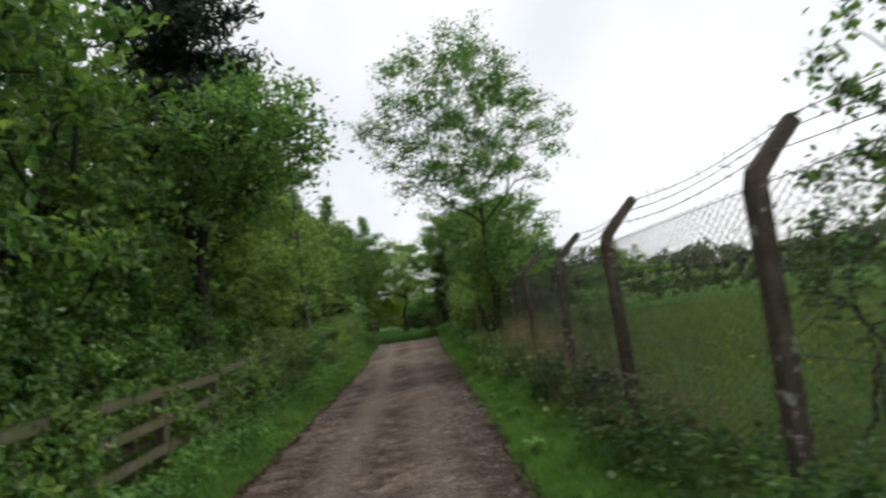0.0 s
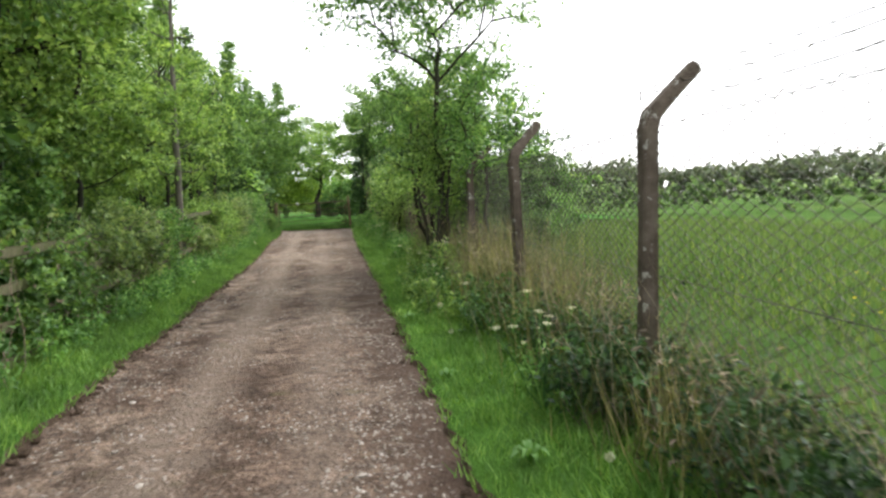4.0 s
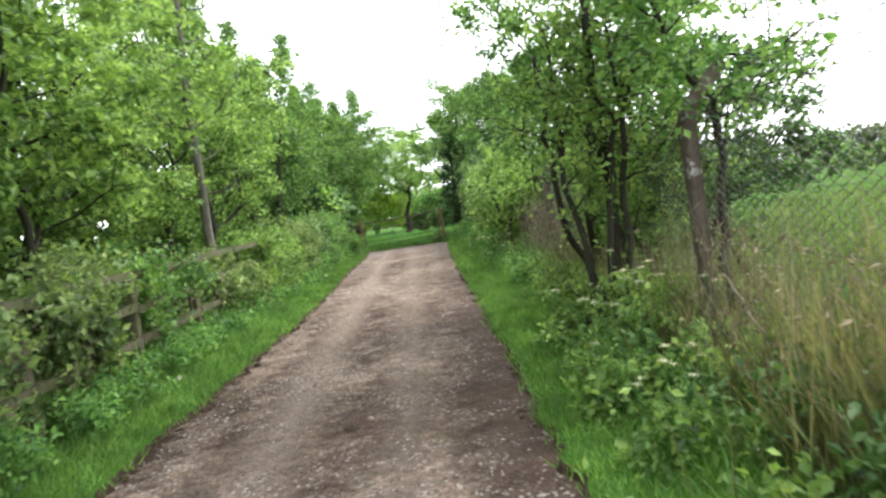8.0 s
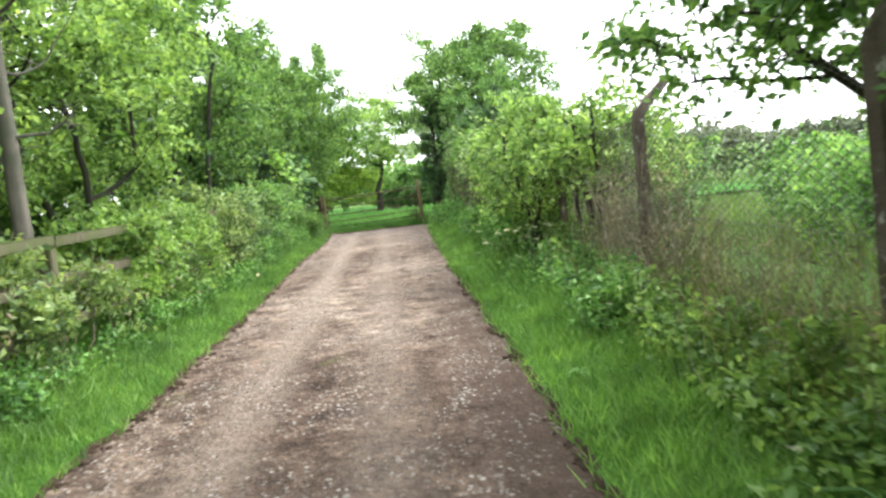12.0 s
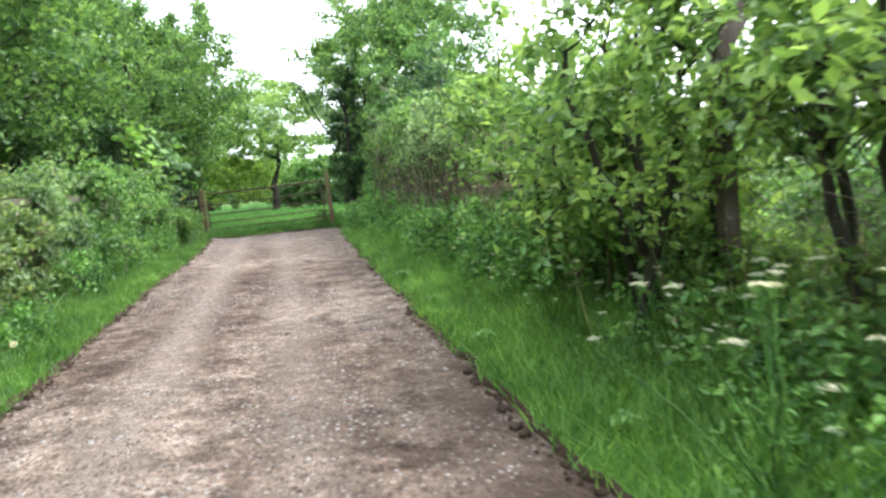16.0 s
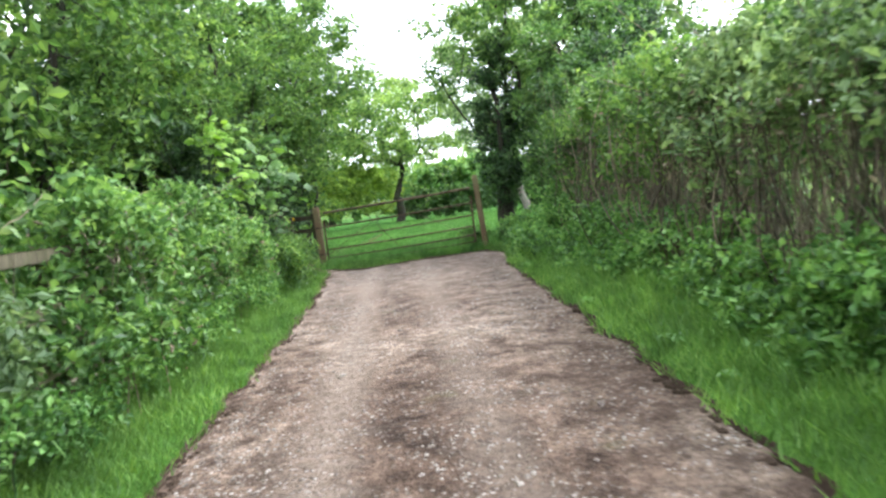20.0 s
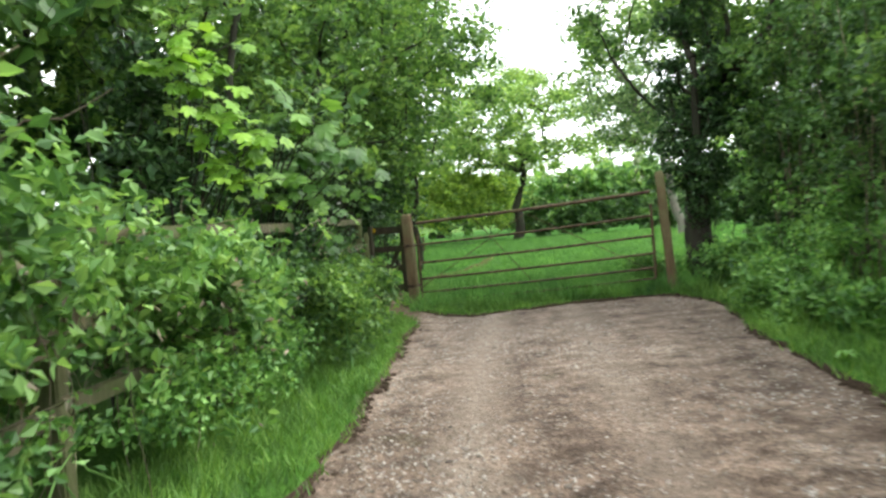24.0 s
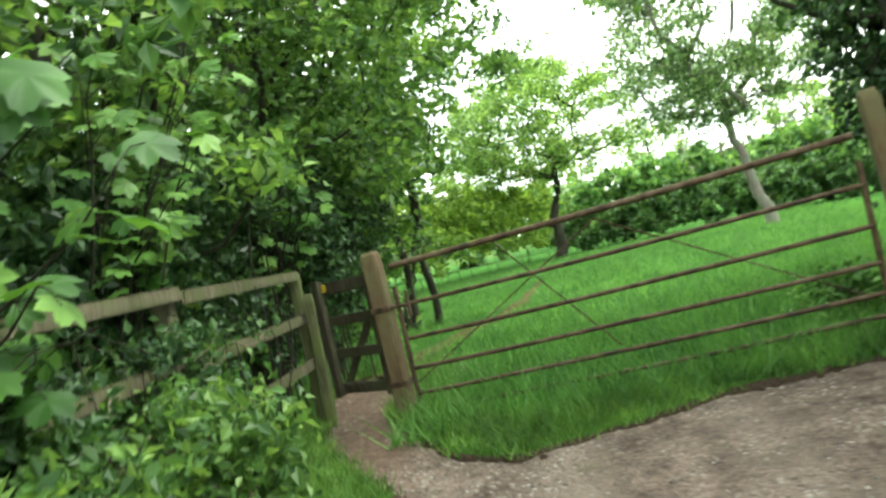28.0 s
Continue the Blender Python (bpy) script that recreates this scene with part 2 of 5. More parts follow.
def make_path():
    """Trodden earth with worn-in pale gravel, a smooth pale wheel track and damp dark earth along one side."""
    m, n, l, b = shader("earth_and_gravel", 0.95, 0.2)
    grit = noise_at(n, l, 30, 6, 0.75)
    wide = noise_at(n, l, 0.6, 5, 0.62, (1, 0.5, 1))
    mid = noise_at(n, l, 3.4, 5, 0.65)
    fine = noise_at(n, l, 11, 5, 0.7)
    col = ramp(n, l, wide, [(0.36, (0.105, 0.073, 0.056)), (0.5, (0.178, 0.131, 0.104)), (0.62, (0.285, 0.226, 0.186))])
    col = blend(n, l, col, ramp(n, l, mid, [(0.38, (0.48, 0.45, 0.43)), (0.62, (1.45, 1.45, 1.43))]), 1.0, "MULTIPLY")
    col = blend(n, l, col, ramp(n, l, fine, [(0.38, (0.62, 0.6, 0.58)), (0.62, (1.3, 1.3, 1.28))]), 1.0, "MULTIPLY")
    col = blend(n, l, col, ramp(n, l, grit, [(0.38, (0.6, 0.58, 0.56)), (0.62, (1.34, 1.33, 1.31))]), 1.0, "MULTIPLY")
    place, apart = n.new("ShaderNodeNewGeometry"), n.new("ShaderNodeSeparateXYZ")
    l.new(place.outputs["Position"], apart.inputs[0])
    jog = spread(n, l, mid, 0.0, 1.0, -0.35, 0.35)
    for near, far, keep in ((-0.75, -1.25, 0.85), (0.05, -0.3, 0.5)):
        centre = spread(n, l, apart.outputs[1], 14.0, 36.0, near, far)
        off = sums(n, l, "ABSOLUTE", sums(n, l, "SUBTRACT", apart.outputs[0], centre), 0.0)
        track = ramp(n, l, sums(n, l, "ADD", off, jog), [(0.02, (keep, keep, keep)), (0.26, (0, 0, 0))])
        col = blend(n, l, col, blend(n, l, (0.29, 0.23, 0.185), ramp(n, l, fine, [(0.4, (0.75, 0.74, 0.72)), (0.6, (1.1, 1.1, 1.1))]), 1.0, "MULTIPLY"), track)
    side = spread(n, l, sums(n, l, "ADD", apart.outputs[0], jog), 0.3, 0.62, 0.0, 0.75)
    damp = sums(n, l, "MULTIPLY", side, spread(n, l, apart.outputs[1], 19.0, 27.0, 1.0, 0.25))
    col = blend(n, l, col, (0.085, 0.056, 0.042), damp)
    head = sums(n, l, "MULTIPLY", spread(n, l, apart.outputs[1], 31.0, 37.0, 0.0, 0.42), spread(n, l, mid, 0.35, 0.6, 0.3, 1.0))
    col = blend(n, l, col, blend(n, l, (0.305, 0.252, 0.222), ramp(n, l, grit, [(0.38, (0.62, 0.6, 0.58)), (0.62, (1.3, 1.3, 1.28))]), 1.0, "MULTIPLY"), head)
    later = ramp(n, l, spread(n, l, sums(n, l, "ADD", apart.outputs[1], sums(n, l, "MULTIPLY", jog, 8.0)), 12.0, 24.0, 0.0, 1.0), [(0.0, (0.93, 0.91, 0.91)), (1.0, (1.07, 1.06, 1.05))])
    col = blend(n, l, col, later, 1.0, "MULTIPLY")
    bare = spread(n, l, sums(n, l, "ADD", apart.outputs[0], sums(n, l, "MULTIPLY", jog, 0.6)), -2.0, -2.35, 0.0, 0.9)
    col = blend(n, l, col, blend(n, l, (0.2, 0.135, 0.098), ramp(n, l, fine, [(0.38, (0.7, 0.68, 0.66)), (0.62, (1.2, 1.2, 1.18))]), 1.0, "MULTIPLY"), bare)
    v = n.new("ShaderNodeTexVoronoi")
    v.feature, v.inputs["Scale"].default_value = "F1", 30
    l.new(place.outputs["Position"], v.inputs["Vector"])
    stone = ramp(n, l, v.outputs["Distance"], [(0.26, (1, 1, 1)), (0.46, (0, 0, 0))])
    scat = ramp(n, l, noise_at(n, l, 1.7, 5, 0.7), [(0.44, (0.06, 0.06, 0.06)), (0.58, (0.95, 0.95, 0.95))])
    sel = blend(n, l, stone, scat, 1.0, "MULTIPLY")
    hue = ramp(n, l, v.outputs["Color"], [(0.2, (0.09, 0.07, 0.058)), (0.5, (0.23, 0.187, 0.16)), (0.8, (0.56, 0.51, 0.46))])
    col = blend(n, l, col, hue, sel)
    moss = ramp(n, l, noise_at(n, l, 1.6, 4), [(0.64, (0, 0, 0)), (0.74, (0.4, 0.4, 0.4))])
    col = blend(n, l, col, (0.12, 0.125, 0.045), moss)
    l.new(col, b.inputs["Base Color"])
    both = blend(n, l, grit, stone, 0.35)
    bumped(n, l, b, both, 1.0, 0.05)
    return m


def make_soil():
    m, n, l, b = shader("dark_turf_soil", 0.97, 0.1)
    f = noise_at(n, l, 40, 6, 0.7)
    l.new(ramp(n, l, f, [(0.3, (0.032, 0.022, 0.015)), (0.7, (0.11, 0.078, 0.056))]), b.inputs["Base Color"])
    bumped(n, l, b, f, 1.0, 0.03)
    return m


def make_turf(name, a, b_, c, dry):
    m, n, l, b = shader(name, 0.95, 0.02)
    wide, fine = noise_at(n, l, 0.5, 5, 0.65), noise_at(n, l, 38, 5, 0.7)
    col = ramp(n, l, wide, [(0.3, a), (0.5, b_), (0.72, c)])
    col = blend(n, l, col, ramp(n, l, fine, [(0.3, (0.45, 0.5, 0.4)), (0.7, (1.3, 1.25, 1.2))]), 1.0, "MULTIPLY")
    col = blend(n, l, col, dry, ramp(n, l, noise_at(n, l, 0.09, 4), [(0.55, (0, 0, 0)), (0.7, (0.5, 0.5, 0.5))]))
    l.new(col, b.inputs["Base Color"])
    bumped(n, l, b, fine, 0.9, 0.05)
    return m


CONCRETE, RUST, WIRE, EARTH, SOIL = make_concrete(), make_rust(), make_wire(), make_path(), make_soil()
TURF = make_turf("verge_turf", (0.05, 0.125, 0.022), (0.085, 0.195, 0.037), (0.125, 0.25, 0.055), (0.1, 0.165, 0.038))
MEADOW = make_turf("meadow_turf", (0.036, 0.105, 0.022), (0.06, 0.16, 0.035), (0.09, 0.21, 0.048), (0.085, 0.15, 0.04))
FIELD = make_turf("field_grass", (0.045, 0.10, 0.024), (0.07, 0.14, 0.034), (0.105, 0.17, 0.045), (0.15, 0.17, 0.055))
TRAIL = make_turf("trodden_turf", (0.085, 0.075, 0.035), (0.12, 0.115, 0.05), (0.10, 0.15, 0.04), (0.14, 0.12, 0.07))
YELLOW = shader("waymark_yellow", 0.6)[0]
YELLOW.node_tree.nodes["Principled BSDF"].inputs["Base Color"].default_value = (0.6, 0.42, 0.03, 1)
STONE, sn, sl, sb = shader("pebble", 0.85, 0.3)
sl.new(ramp(sn, sl, sn.new("ShaderNodeNewGeometry").outputs["Random Per Island"], [(0.0, (0.12, 0.096, 0.078)), (0.5, (0.25, 0.214, 0.18)), (1.0, (0.4, 0.36, 0.32))]), sb.inputs["Base Color"])


# ---- plan of the lane: everything runs along +y ----
def along(ys, xs):
    return lambda y: np.interp(y, ys, xs)


PATH_L = along([-12, 5, 10, 20, 24, 28, 33, 37, 39], [-1.45, -1.5, -1.54, -1.58, -1.7, -1.86, -1.9, -2.08, -2.15])
PATH_R = along([-12, 5, 10, 20, 25, 30, 36, 38], [0.6, 0.68, 0.77, 0.88, 0.9, 1.0, 1.06, 1.28])
RAIL_X = along([-12, 8, 20, 26, 31, 35, 40.6], [-2.2, -2.3, -2.55, -2.55, -2.82, -2.9, -3.29])
RAIL_TOP = along([-12, 8, 20, 26, 40], [0.86, 0.88, 1.12, 1.2, 1.3])
WIRE_X = along([-12, 6, 11, 20, 41], [1.4, 1.62, 1.82, 2.1, 2.5])
BANK = along([-12, 14, 24, 30, 35.5, 38.2], [0.05, 0.08, 0.22, 0.38, 0.34, 0.0])


# ---- mesh helpers ----
def solid(name, verts, faces, mats, slots=None, smooth=False, parent=None, label=""):
    """One mesh object from numpy arrays of corners and of equal-sided faces."""
    verts, faces = np.asarray(verts, np.float32), np.asarray(faces, np.int32)
    me = bpy.data.meshes.new(name)
    k = faces.shape[1]
    me.vertices.add(len(verts))
    me.vertices.foreach_set("co", verts.ravel())
    me.loops.add(faces.size)
    me.loops.foreach_set("vertex_index", faces.ravel())
    me.polygons.add(len(faces))
    me.polygons.foreach_set("loop_start", np.arange(0, faces.size, k, dtype=np.int32))
    for m in mats if isinstance(mats, (list, tuple)) else [mats]:
        me.materials.append(m)
    if slots is not None:
        me.polygons.foreach_set("material_index", np.asarray(slots, np.int32))
    me.polygons.foreach_set("use_smooth", np.full(len(faces), smooth, dtype=bool))
    me.update(calc_edges=True)
    ob = new(name, me)
    if parent:
        ob.parent = parent
    if label:
        tagged(ob, label)
    return ob


def part(name, bm, material, parent, label=""):
    me = bpy.data.meshes.new(name)
    bm.to_mesh(me)
    bm.free()
    me.materials.append(material)
    ob = new(name, me)
    ob.parent = parent
    if label:
        tagged(ob, label)
    return ob


def thing(name, x, y, z, label, category, group=""):
    ob = new(name)
    ob.empty_display_size = 0.1
    ob.location = (x, y, z)
    return tagged(ob, label, category, group)


class Tubes:
    """Gathers tapered round branches, wires and stalks into one mesh of quads."""

    def __init__(self, sides=6):
        self.v, self.f, self.sides, self.n = [], [], sides, 0

    def add(self, pts, radii):
        pts, radii, s = np.asarray(pts, float), np.asarray(radii, float), self.sides
        t = np.gradient(pts, axis=0)
        t /= np.linalg.norm(t, axis=1, keepdims=True) + 1e-9
        ref = np.where(np.abs(t[:, 2:3]) > 0.9, [[1.0, 0, 0]], [[0, 0, 1.0]])
        a = np.cross(t, ref)
        a /= np.linalg.norm(a, axis=1, keepdims=True) + 1e-9
        b = np.cross(t, a)
        ang = np.arange(s) * 2 * np.pi / s
        ring = pts[:, None] + radii[:, None, None] * (np.cos(ang)[None, :, None] * a[:, None] + np.sin(ang)[None, :, None] * b[:, None])
        self.v.append(ring.reshape(-1, 3))
        i, j = np.meshgrid(np.arange(len(pts) - 1), np.arange(s), indexing="ij")
        q = np.stack([i * s + j, i * s + (j + 1) % s, (i + 1) * s + (j + 1) % s, (i + 1) * s + j], -1).reshape(-1, 4)
        self.f.append(q + self.n)
        self.n += len(pts) * s

    def done(self, name, mat, parent=None, label=""):
        return solid(name, np.concatenate(self.v), np.concatenate(self.f), mat, None, True, parent, label)


def leaf_arrays(c, size, rng, up=0.6, width=0.6, fold=0.14):
    """Folded four-cornered leaves at the places c."""
    n = len(c)
    nor = rng.normal(size=(n, 3)) * 0.7
    nor[:, 2] += up
    nor /= np.linalg.norm(nor, axis=1, keepdims=True) + 1e-9
    t = np.cross(nor, rng.normal(size=(n, 3)))
    t /= np.linalg.norm(t, axis=1, keepdims=True) + 1e-9
    b = np.cross(nor, t)
    s = (size * rng.uniform(0.6, 1.25, n))[:, None]
    side = nor * s * fold
    v = np.stack([c - t * s * 0.5, c + b * s * width * 0.5 + side - t * s * 0.06, c + t * s * 0.5, c - b * s * width * 0.5 + side - t * s * 0.06], 1).reshape(-1, 3)
    k = np.arange(n)[:, None] * 4
    f = np.stack([k + [0, 1, 2], k + [0, 2, 3]], 1).reshape(-1, 3)
    return v, f


def foliage(name, c, size, rng, mat, parent=None, label="", up=0.6, width=0.6):
    v, f = leaf_arrays(np.asarray(c), size, rng, up, width)
    return solid(name, v, f, mat, None, False, parent, label)


def blades(name, xy, z, h, w, rng, mat, lean=0.35):
    """Grass: each blade a leaning sliver."""
    n = len(xy)
    a = rng.uniform(0, 2 * np.pi, n)
    across = np.stack([np.cos(a), np.sin(a), 0 * a], 1) * w * 0.5
    base = np.c_[xy, z]
    bend = rng.normal(size=(n, 2)) * lean
    tip = base + np.c_[bend * h[:, None], h * rng.uniform(0.8, 1.0, n)]
    v = np.stack([base - across, base + across, tip], 1).reshape(-1, 3)
    return solid(name, v, np.arange(3 * n).reshape(-1, 3), mat)


def wander(rng, a, b, steps, amount):
    a, b = np.asarray(a, float), np.asarray(b, float)
    s = np.linspace(0, 1, steps)[:, None]
    p = a + (b - a) * s
    j = np.cumsum(rng.normal(size=(steps, 3)), axis=0) * amount
    j -= j[:1] + (j[-1:] - j[:1]) * s
    return p + j


def crown_places(rng, clusters, mid, half):
    """Places of the leaf clumps: mostly near the crown's outside, on lobes of their own."""
    lobes = rng.normal(size=(9, 3))
    lobes /= np.linalg.norm(lobes, axis=1, keepdims=True)
    reach = rng.uniform(0.68, 1.12, 9)
    d = rng.normal(size=(clusters, 3))
    d /= np.linalg.norm(d, axis=1, keepdims=True)
    r = reach[np.argmax(d @ lobes.T, axis=1)] * rng.uniform(0.3, 1.0, clusters) ** 0.6
    return mid + d * half * r[:, None]


def ramify(rng, starts, c, steps=5, straight=0.3, bow=-0.07):
    """Joins every clump to the nearest wood that grows towards it. Returns the ways and how many clumps hang on each."""
    nodes, run, owner = [], [], []
    for p in starts:
        q = np.r_[0, np.cumsum(np.linalg.norm(np.diff(p, axis=0), axis=1))]
        for i in range(len(p) // 3, len(p)):
            nodes.append(p[i])
            run.append(q[i])
            owner.append(-1)
    axis = np.concatenate(starts)
    order = np.argsort([np.linalg.norm(axis - k, axis=1).min() for k in c])
    ways, mother = [None] * len(c), [-1] * len(c)
    for j in order:
        N = np.array(nodes)
        gap = np.linalg.norm(N - c[j], axis=1)
        cost = gap + straight * np.array(run) + 0.9 * np.maximum(0, N[:, 2] - c[j, 2] + 0.1)
        i = int(np.argmin(cost))
        way = wander(rng, N[i], c[j], steps, 0.035 * gap[i])
        way[1:-1, 2] += bow * gap[i] * np.sin(np.linspace(0, np.pi, steps))[1:-1]
        ways[j], mother[j] = way, owner[i]
        for k in range(2, steps):
            nodes.append(way[k])
            run.append(run[i] + gap[i] * k / (steps - 1))
            owner.append(int(j))
    load = np.ones(len(c))
    for j in order[::-1]:
        if mother[j] >= 0:
            load[mother[j]] += load[j]
    return ways, load


def tree(name, x, y, label, seed, height, spread, low, trunk_r, leaves, size, mat, bark=BARK, clusters=70, fill=0.42, stems=1, lean=(0, 0), up=0.6, category="tree", group="", squash=1.0, cx=0.0, cy=0.0, sparse=0.0, limb=5, fork=0.7, twigs=6, droop=0.25, straight=0.3, bend=0.012, apart=0.3, bow=-0.07, thick=0.62, leaders=0):
    """A tree: trunk or stems that fork into limbs and branches, and a crown of single leaves on twigs, with an uneven outline and gaps."""
    rng = np.random.default_rng(seed)
    root = thing(name, x, y, 0, label, category, group)
    top = np.array([lean[0] + cx, lean[1] + cy, height])
    mid = np.array([lean[0] + cx, lean[1] + cy, (low + height) / 2])
    half = np.array([spread, spread * squash, (height - low) / 2])
    c = crown_places(rng, clusters, mid, half)
    for k in range(leaders):
        # upright shoots that stand out of the crown
        o = rng.normal(size=2) * spread * 0.42
        foot = np.array([mid[0] + o[0], mid[1] + o[1], height - (low + 0.4 * (height - low)) * 0.12 - 0.5 * (o @ o) / spread])
        c[3 * k:3 * k + 3] = foot + np.array([[0, 0, 0.0], [0.04, 0.02, 0.28], [0.02, 0.05, 0.52]]) * rng.uniform(0.8, 1.3)
    starts = []
    for k in range(stems):
        off = rng.normal(size=3) * (0.0 if stems == 1 else apart) * np.array([1, 1, 0])
        tip = top * np.array([fork, fork, fork]) + (rng.normal(size=3) * spread * (0.08 if stems == 1 else 0.36)) * np.array([1, 1, 0.3])
        p = wander(rng, off - [0, 0, 0.1], tip, 14, height * bend)
        rad = trunk_r * (1 if stems == 1 else 0.62) * np.linspace(1, 0.42, 14) ** 0.9
        rad[0] *= 1.35
        wood = Tubes(8)
        wood.add(p, rad)
        bole = wood.done("trunk" if stems == 1 else "stem", bark, root)
        starts.append(p)
    ways, load = ramify(rng, starts, c, limb, straight, bow)
    thin = trunk_r * (0.62 if stems > 1 else 1.0) * thick / math.sqrt(max(load))
    fine = Tubes(4 if limb > 3 else 3)
    big = max(9, clusters * 0.07)
    for way, n_ in zip(ways, load):
        r0 = max(0.005, thin * math.sqrt(n_))
        rr = np.linspace(r0, max(0.004, r0 * (0.75 if n_ > 2 else 0.35)), limb)
        if n_ > big and limb > 3:
            w = Tubes(6)
            w.add(way, rr)
            w.done("limb", bark, root)
        else:
            fine.add(way, rr)
    per = max(1, leaves // (clusters * twigs))
    # every clump is a fan of twigs; the leaves sit along them and hang a little
    run = np.array([w[-1] - w[-3] for w in ways])
    run /= np.linalg.norm(run, axis=1, keepdims=True) + 1e-9
    outward = c - mid
    outward /= np.linalg.norm(outward, axis=1, keepdims=True) + 1e-9
    d = 0.55 * run[:, None] + 0.6 * outward[:, None] + rng.normal(size=(clusters, twigs, 3)) * np.array([0.75, 0.75, 0.5]) + np.array([0, 0, 0.12])
    d /= np.linalg.norm(d, axis=2, keepdims=True) + 1e-9
    long_ = fill * rng.uniform(0.65, 1.5, (clusters, twigs, 1)) * rng.uniform(0.7, 1.3, (clusters, 1, 1))
    long_[:3 * leaders] *= 0.42
    if limb > 3 and size < 0.16:
        for j in range(clusters):
            for k in range(0, twigs, 2):
                e = c[j] + d[j, k] * long_[j, k]
                fine.add([c[j], (c[j] + e) / 2, e - [0, 0, droop * long_[j, k, 0]]], [0.005, 0.004, 0.002])
    tagged(fine.done("branchwork", bark, bole if stems == 1 else root), kind="stuff")
    t = rng.uniform(-0.1, 1.0, (clusters, twigs, per, 1))
    pts = c[:, None, None] + d[:, :, None] * (long_[:, :, None] * t)
    pts = pts + rng.normal(size=pts.shape) * np.array([1, 1, 0.6]) * (0.5 * size + 0.16 * fill * (1.1 - 0.6 * t))
    pts[..., 2:] -= droop * long_[:, :, None] * t ** 2
    pts = pts.reshape(-1, 3)
    if sparse:
        pts = pts[rng.random(len(pts)) > sparse]
    pts = pts[pts[:, 2] > 0.05]
    foliage("crown", pts, size, rng, mat, root, "", up)
    return root


def again(ob, x, y, z=0.0, turn=0.0, scale=1.0):
    made = copy_thing(ob, pose(x, y, z, 0, 0, turn))
    made.scale = (scale, scale, scale)
    return made


# ---- ground ----
def make_ground():
    """One sheet out to the horizon, at the level under the lane."""
    xs = np.r_[-1500, -400, -120, -50, np.arange(-24, 25, 3.0), 50, 120, 400, 1500]
    ys = np.r_[-1500, -400, -120, -50, np.arange(-24, 85, 3.0), 120, 200, 400, 1500]
    X, Y = np.meshgrid(xs, ys)
    Z = -0.06 + 0 * X
    i, j = np.meshgrid(np.arange(len(ys) - 1), np.arange(len(xs) - 1), indexing="ij")
    k, w = (i * len(xs) + j).ravel(), len(xs)
    f = np.stack([k, k + 1, k + w + 1, k + w], 1)
    return tagged(solid("ground", np.stack([X, Y, Z], -1).reshape(-1, 3), f, FIELD), "level green field grass around the lane", "ground", kind="structure")


make_ground()


def make_path_bed():
    """The lane's bed, slightly crowned, with worn hollows."""
    xs, ys = np.linspace(-4.1, 2.2, 62), np.linspace(-12, 43, 401)
    X, Y = np.meshgrid(xs, ys)
    Z = np.zeros_like(X)
    for a in range(X.shape[0]):
        for b in range(0, X.shape[1]):
            Z[a, b] = 0.018 * noise.noise((X[a, b] * 1.3, Y[a, b] * 0.8, 0)) + 0.010 * noise.noise((X[a, b] * 6, Y[a, b] * 5, 3))
    i, j = np.meshgrid(np.arange(len(ys) - 1), np.arange(len(xs) - 1), indexing="ij")
    k, w = (i * len(xs) + j).ravel(), len(xs)
    f = np.stack([k, k + 1, k + w + 1, k + w], 1)
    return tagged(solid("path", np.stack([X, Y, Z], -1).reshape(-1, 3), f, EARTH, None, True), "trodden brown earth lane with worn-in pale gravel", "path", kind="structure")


make_path_bed()


def outline():
    """The lane's edge: up the left side, through the wicket, across the head and back down the right side."""
    ys = np.arange(-12, 38.2, 0.055)
    left = np.c_[PATH_L(ys), ys]
    head = np.array([(-2.17, 38.4), (-2.4, 38.75), (-2.75, 39.35), (-3.1, 40.1), (-3.36, 40.75), (-3.6, 42.5), (-2.95, 42.5), (-2.78, 41.2), (-2.6, 40.4), (-2.4, 39.85), (-2.15, 39.3), (-1.95, 38.98), (-1.5, 38.68), (-0.95, 38.9), (-0.1, 39.25), (0.95, 39.35), (1.22, 38.8), (1.28, 38.0)])
    s = np.r_[0, np.cumsum(np.linalg.norm(np.diff(head, axis=0), axis=1))]
    q = np.arange(0, s[-1], 0.055)
    head = np.c_[np.interp(q, s, head[:, 0]), np.interp(q, s, head[:, 1])]
    ys = np.arange(37.8, -12, -0.055)
    right = np.c_[PATH_R(ys), ys]
    p = np.concatenate([left, head, right])
    return p


EDGE = outline()


def ground_z(x, y, d):
    """Height of the turf at a distance d from the lane's edge."""
    right = x > -0.3
    rise = np.where(right & (y < 40), BANK(y) * np.clip(d / 1.5, 0, 1) ** 1.2, 0)
    return 0.035 + rise


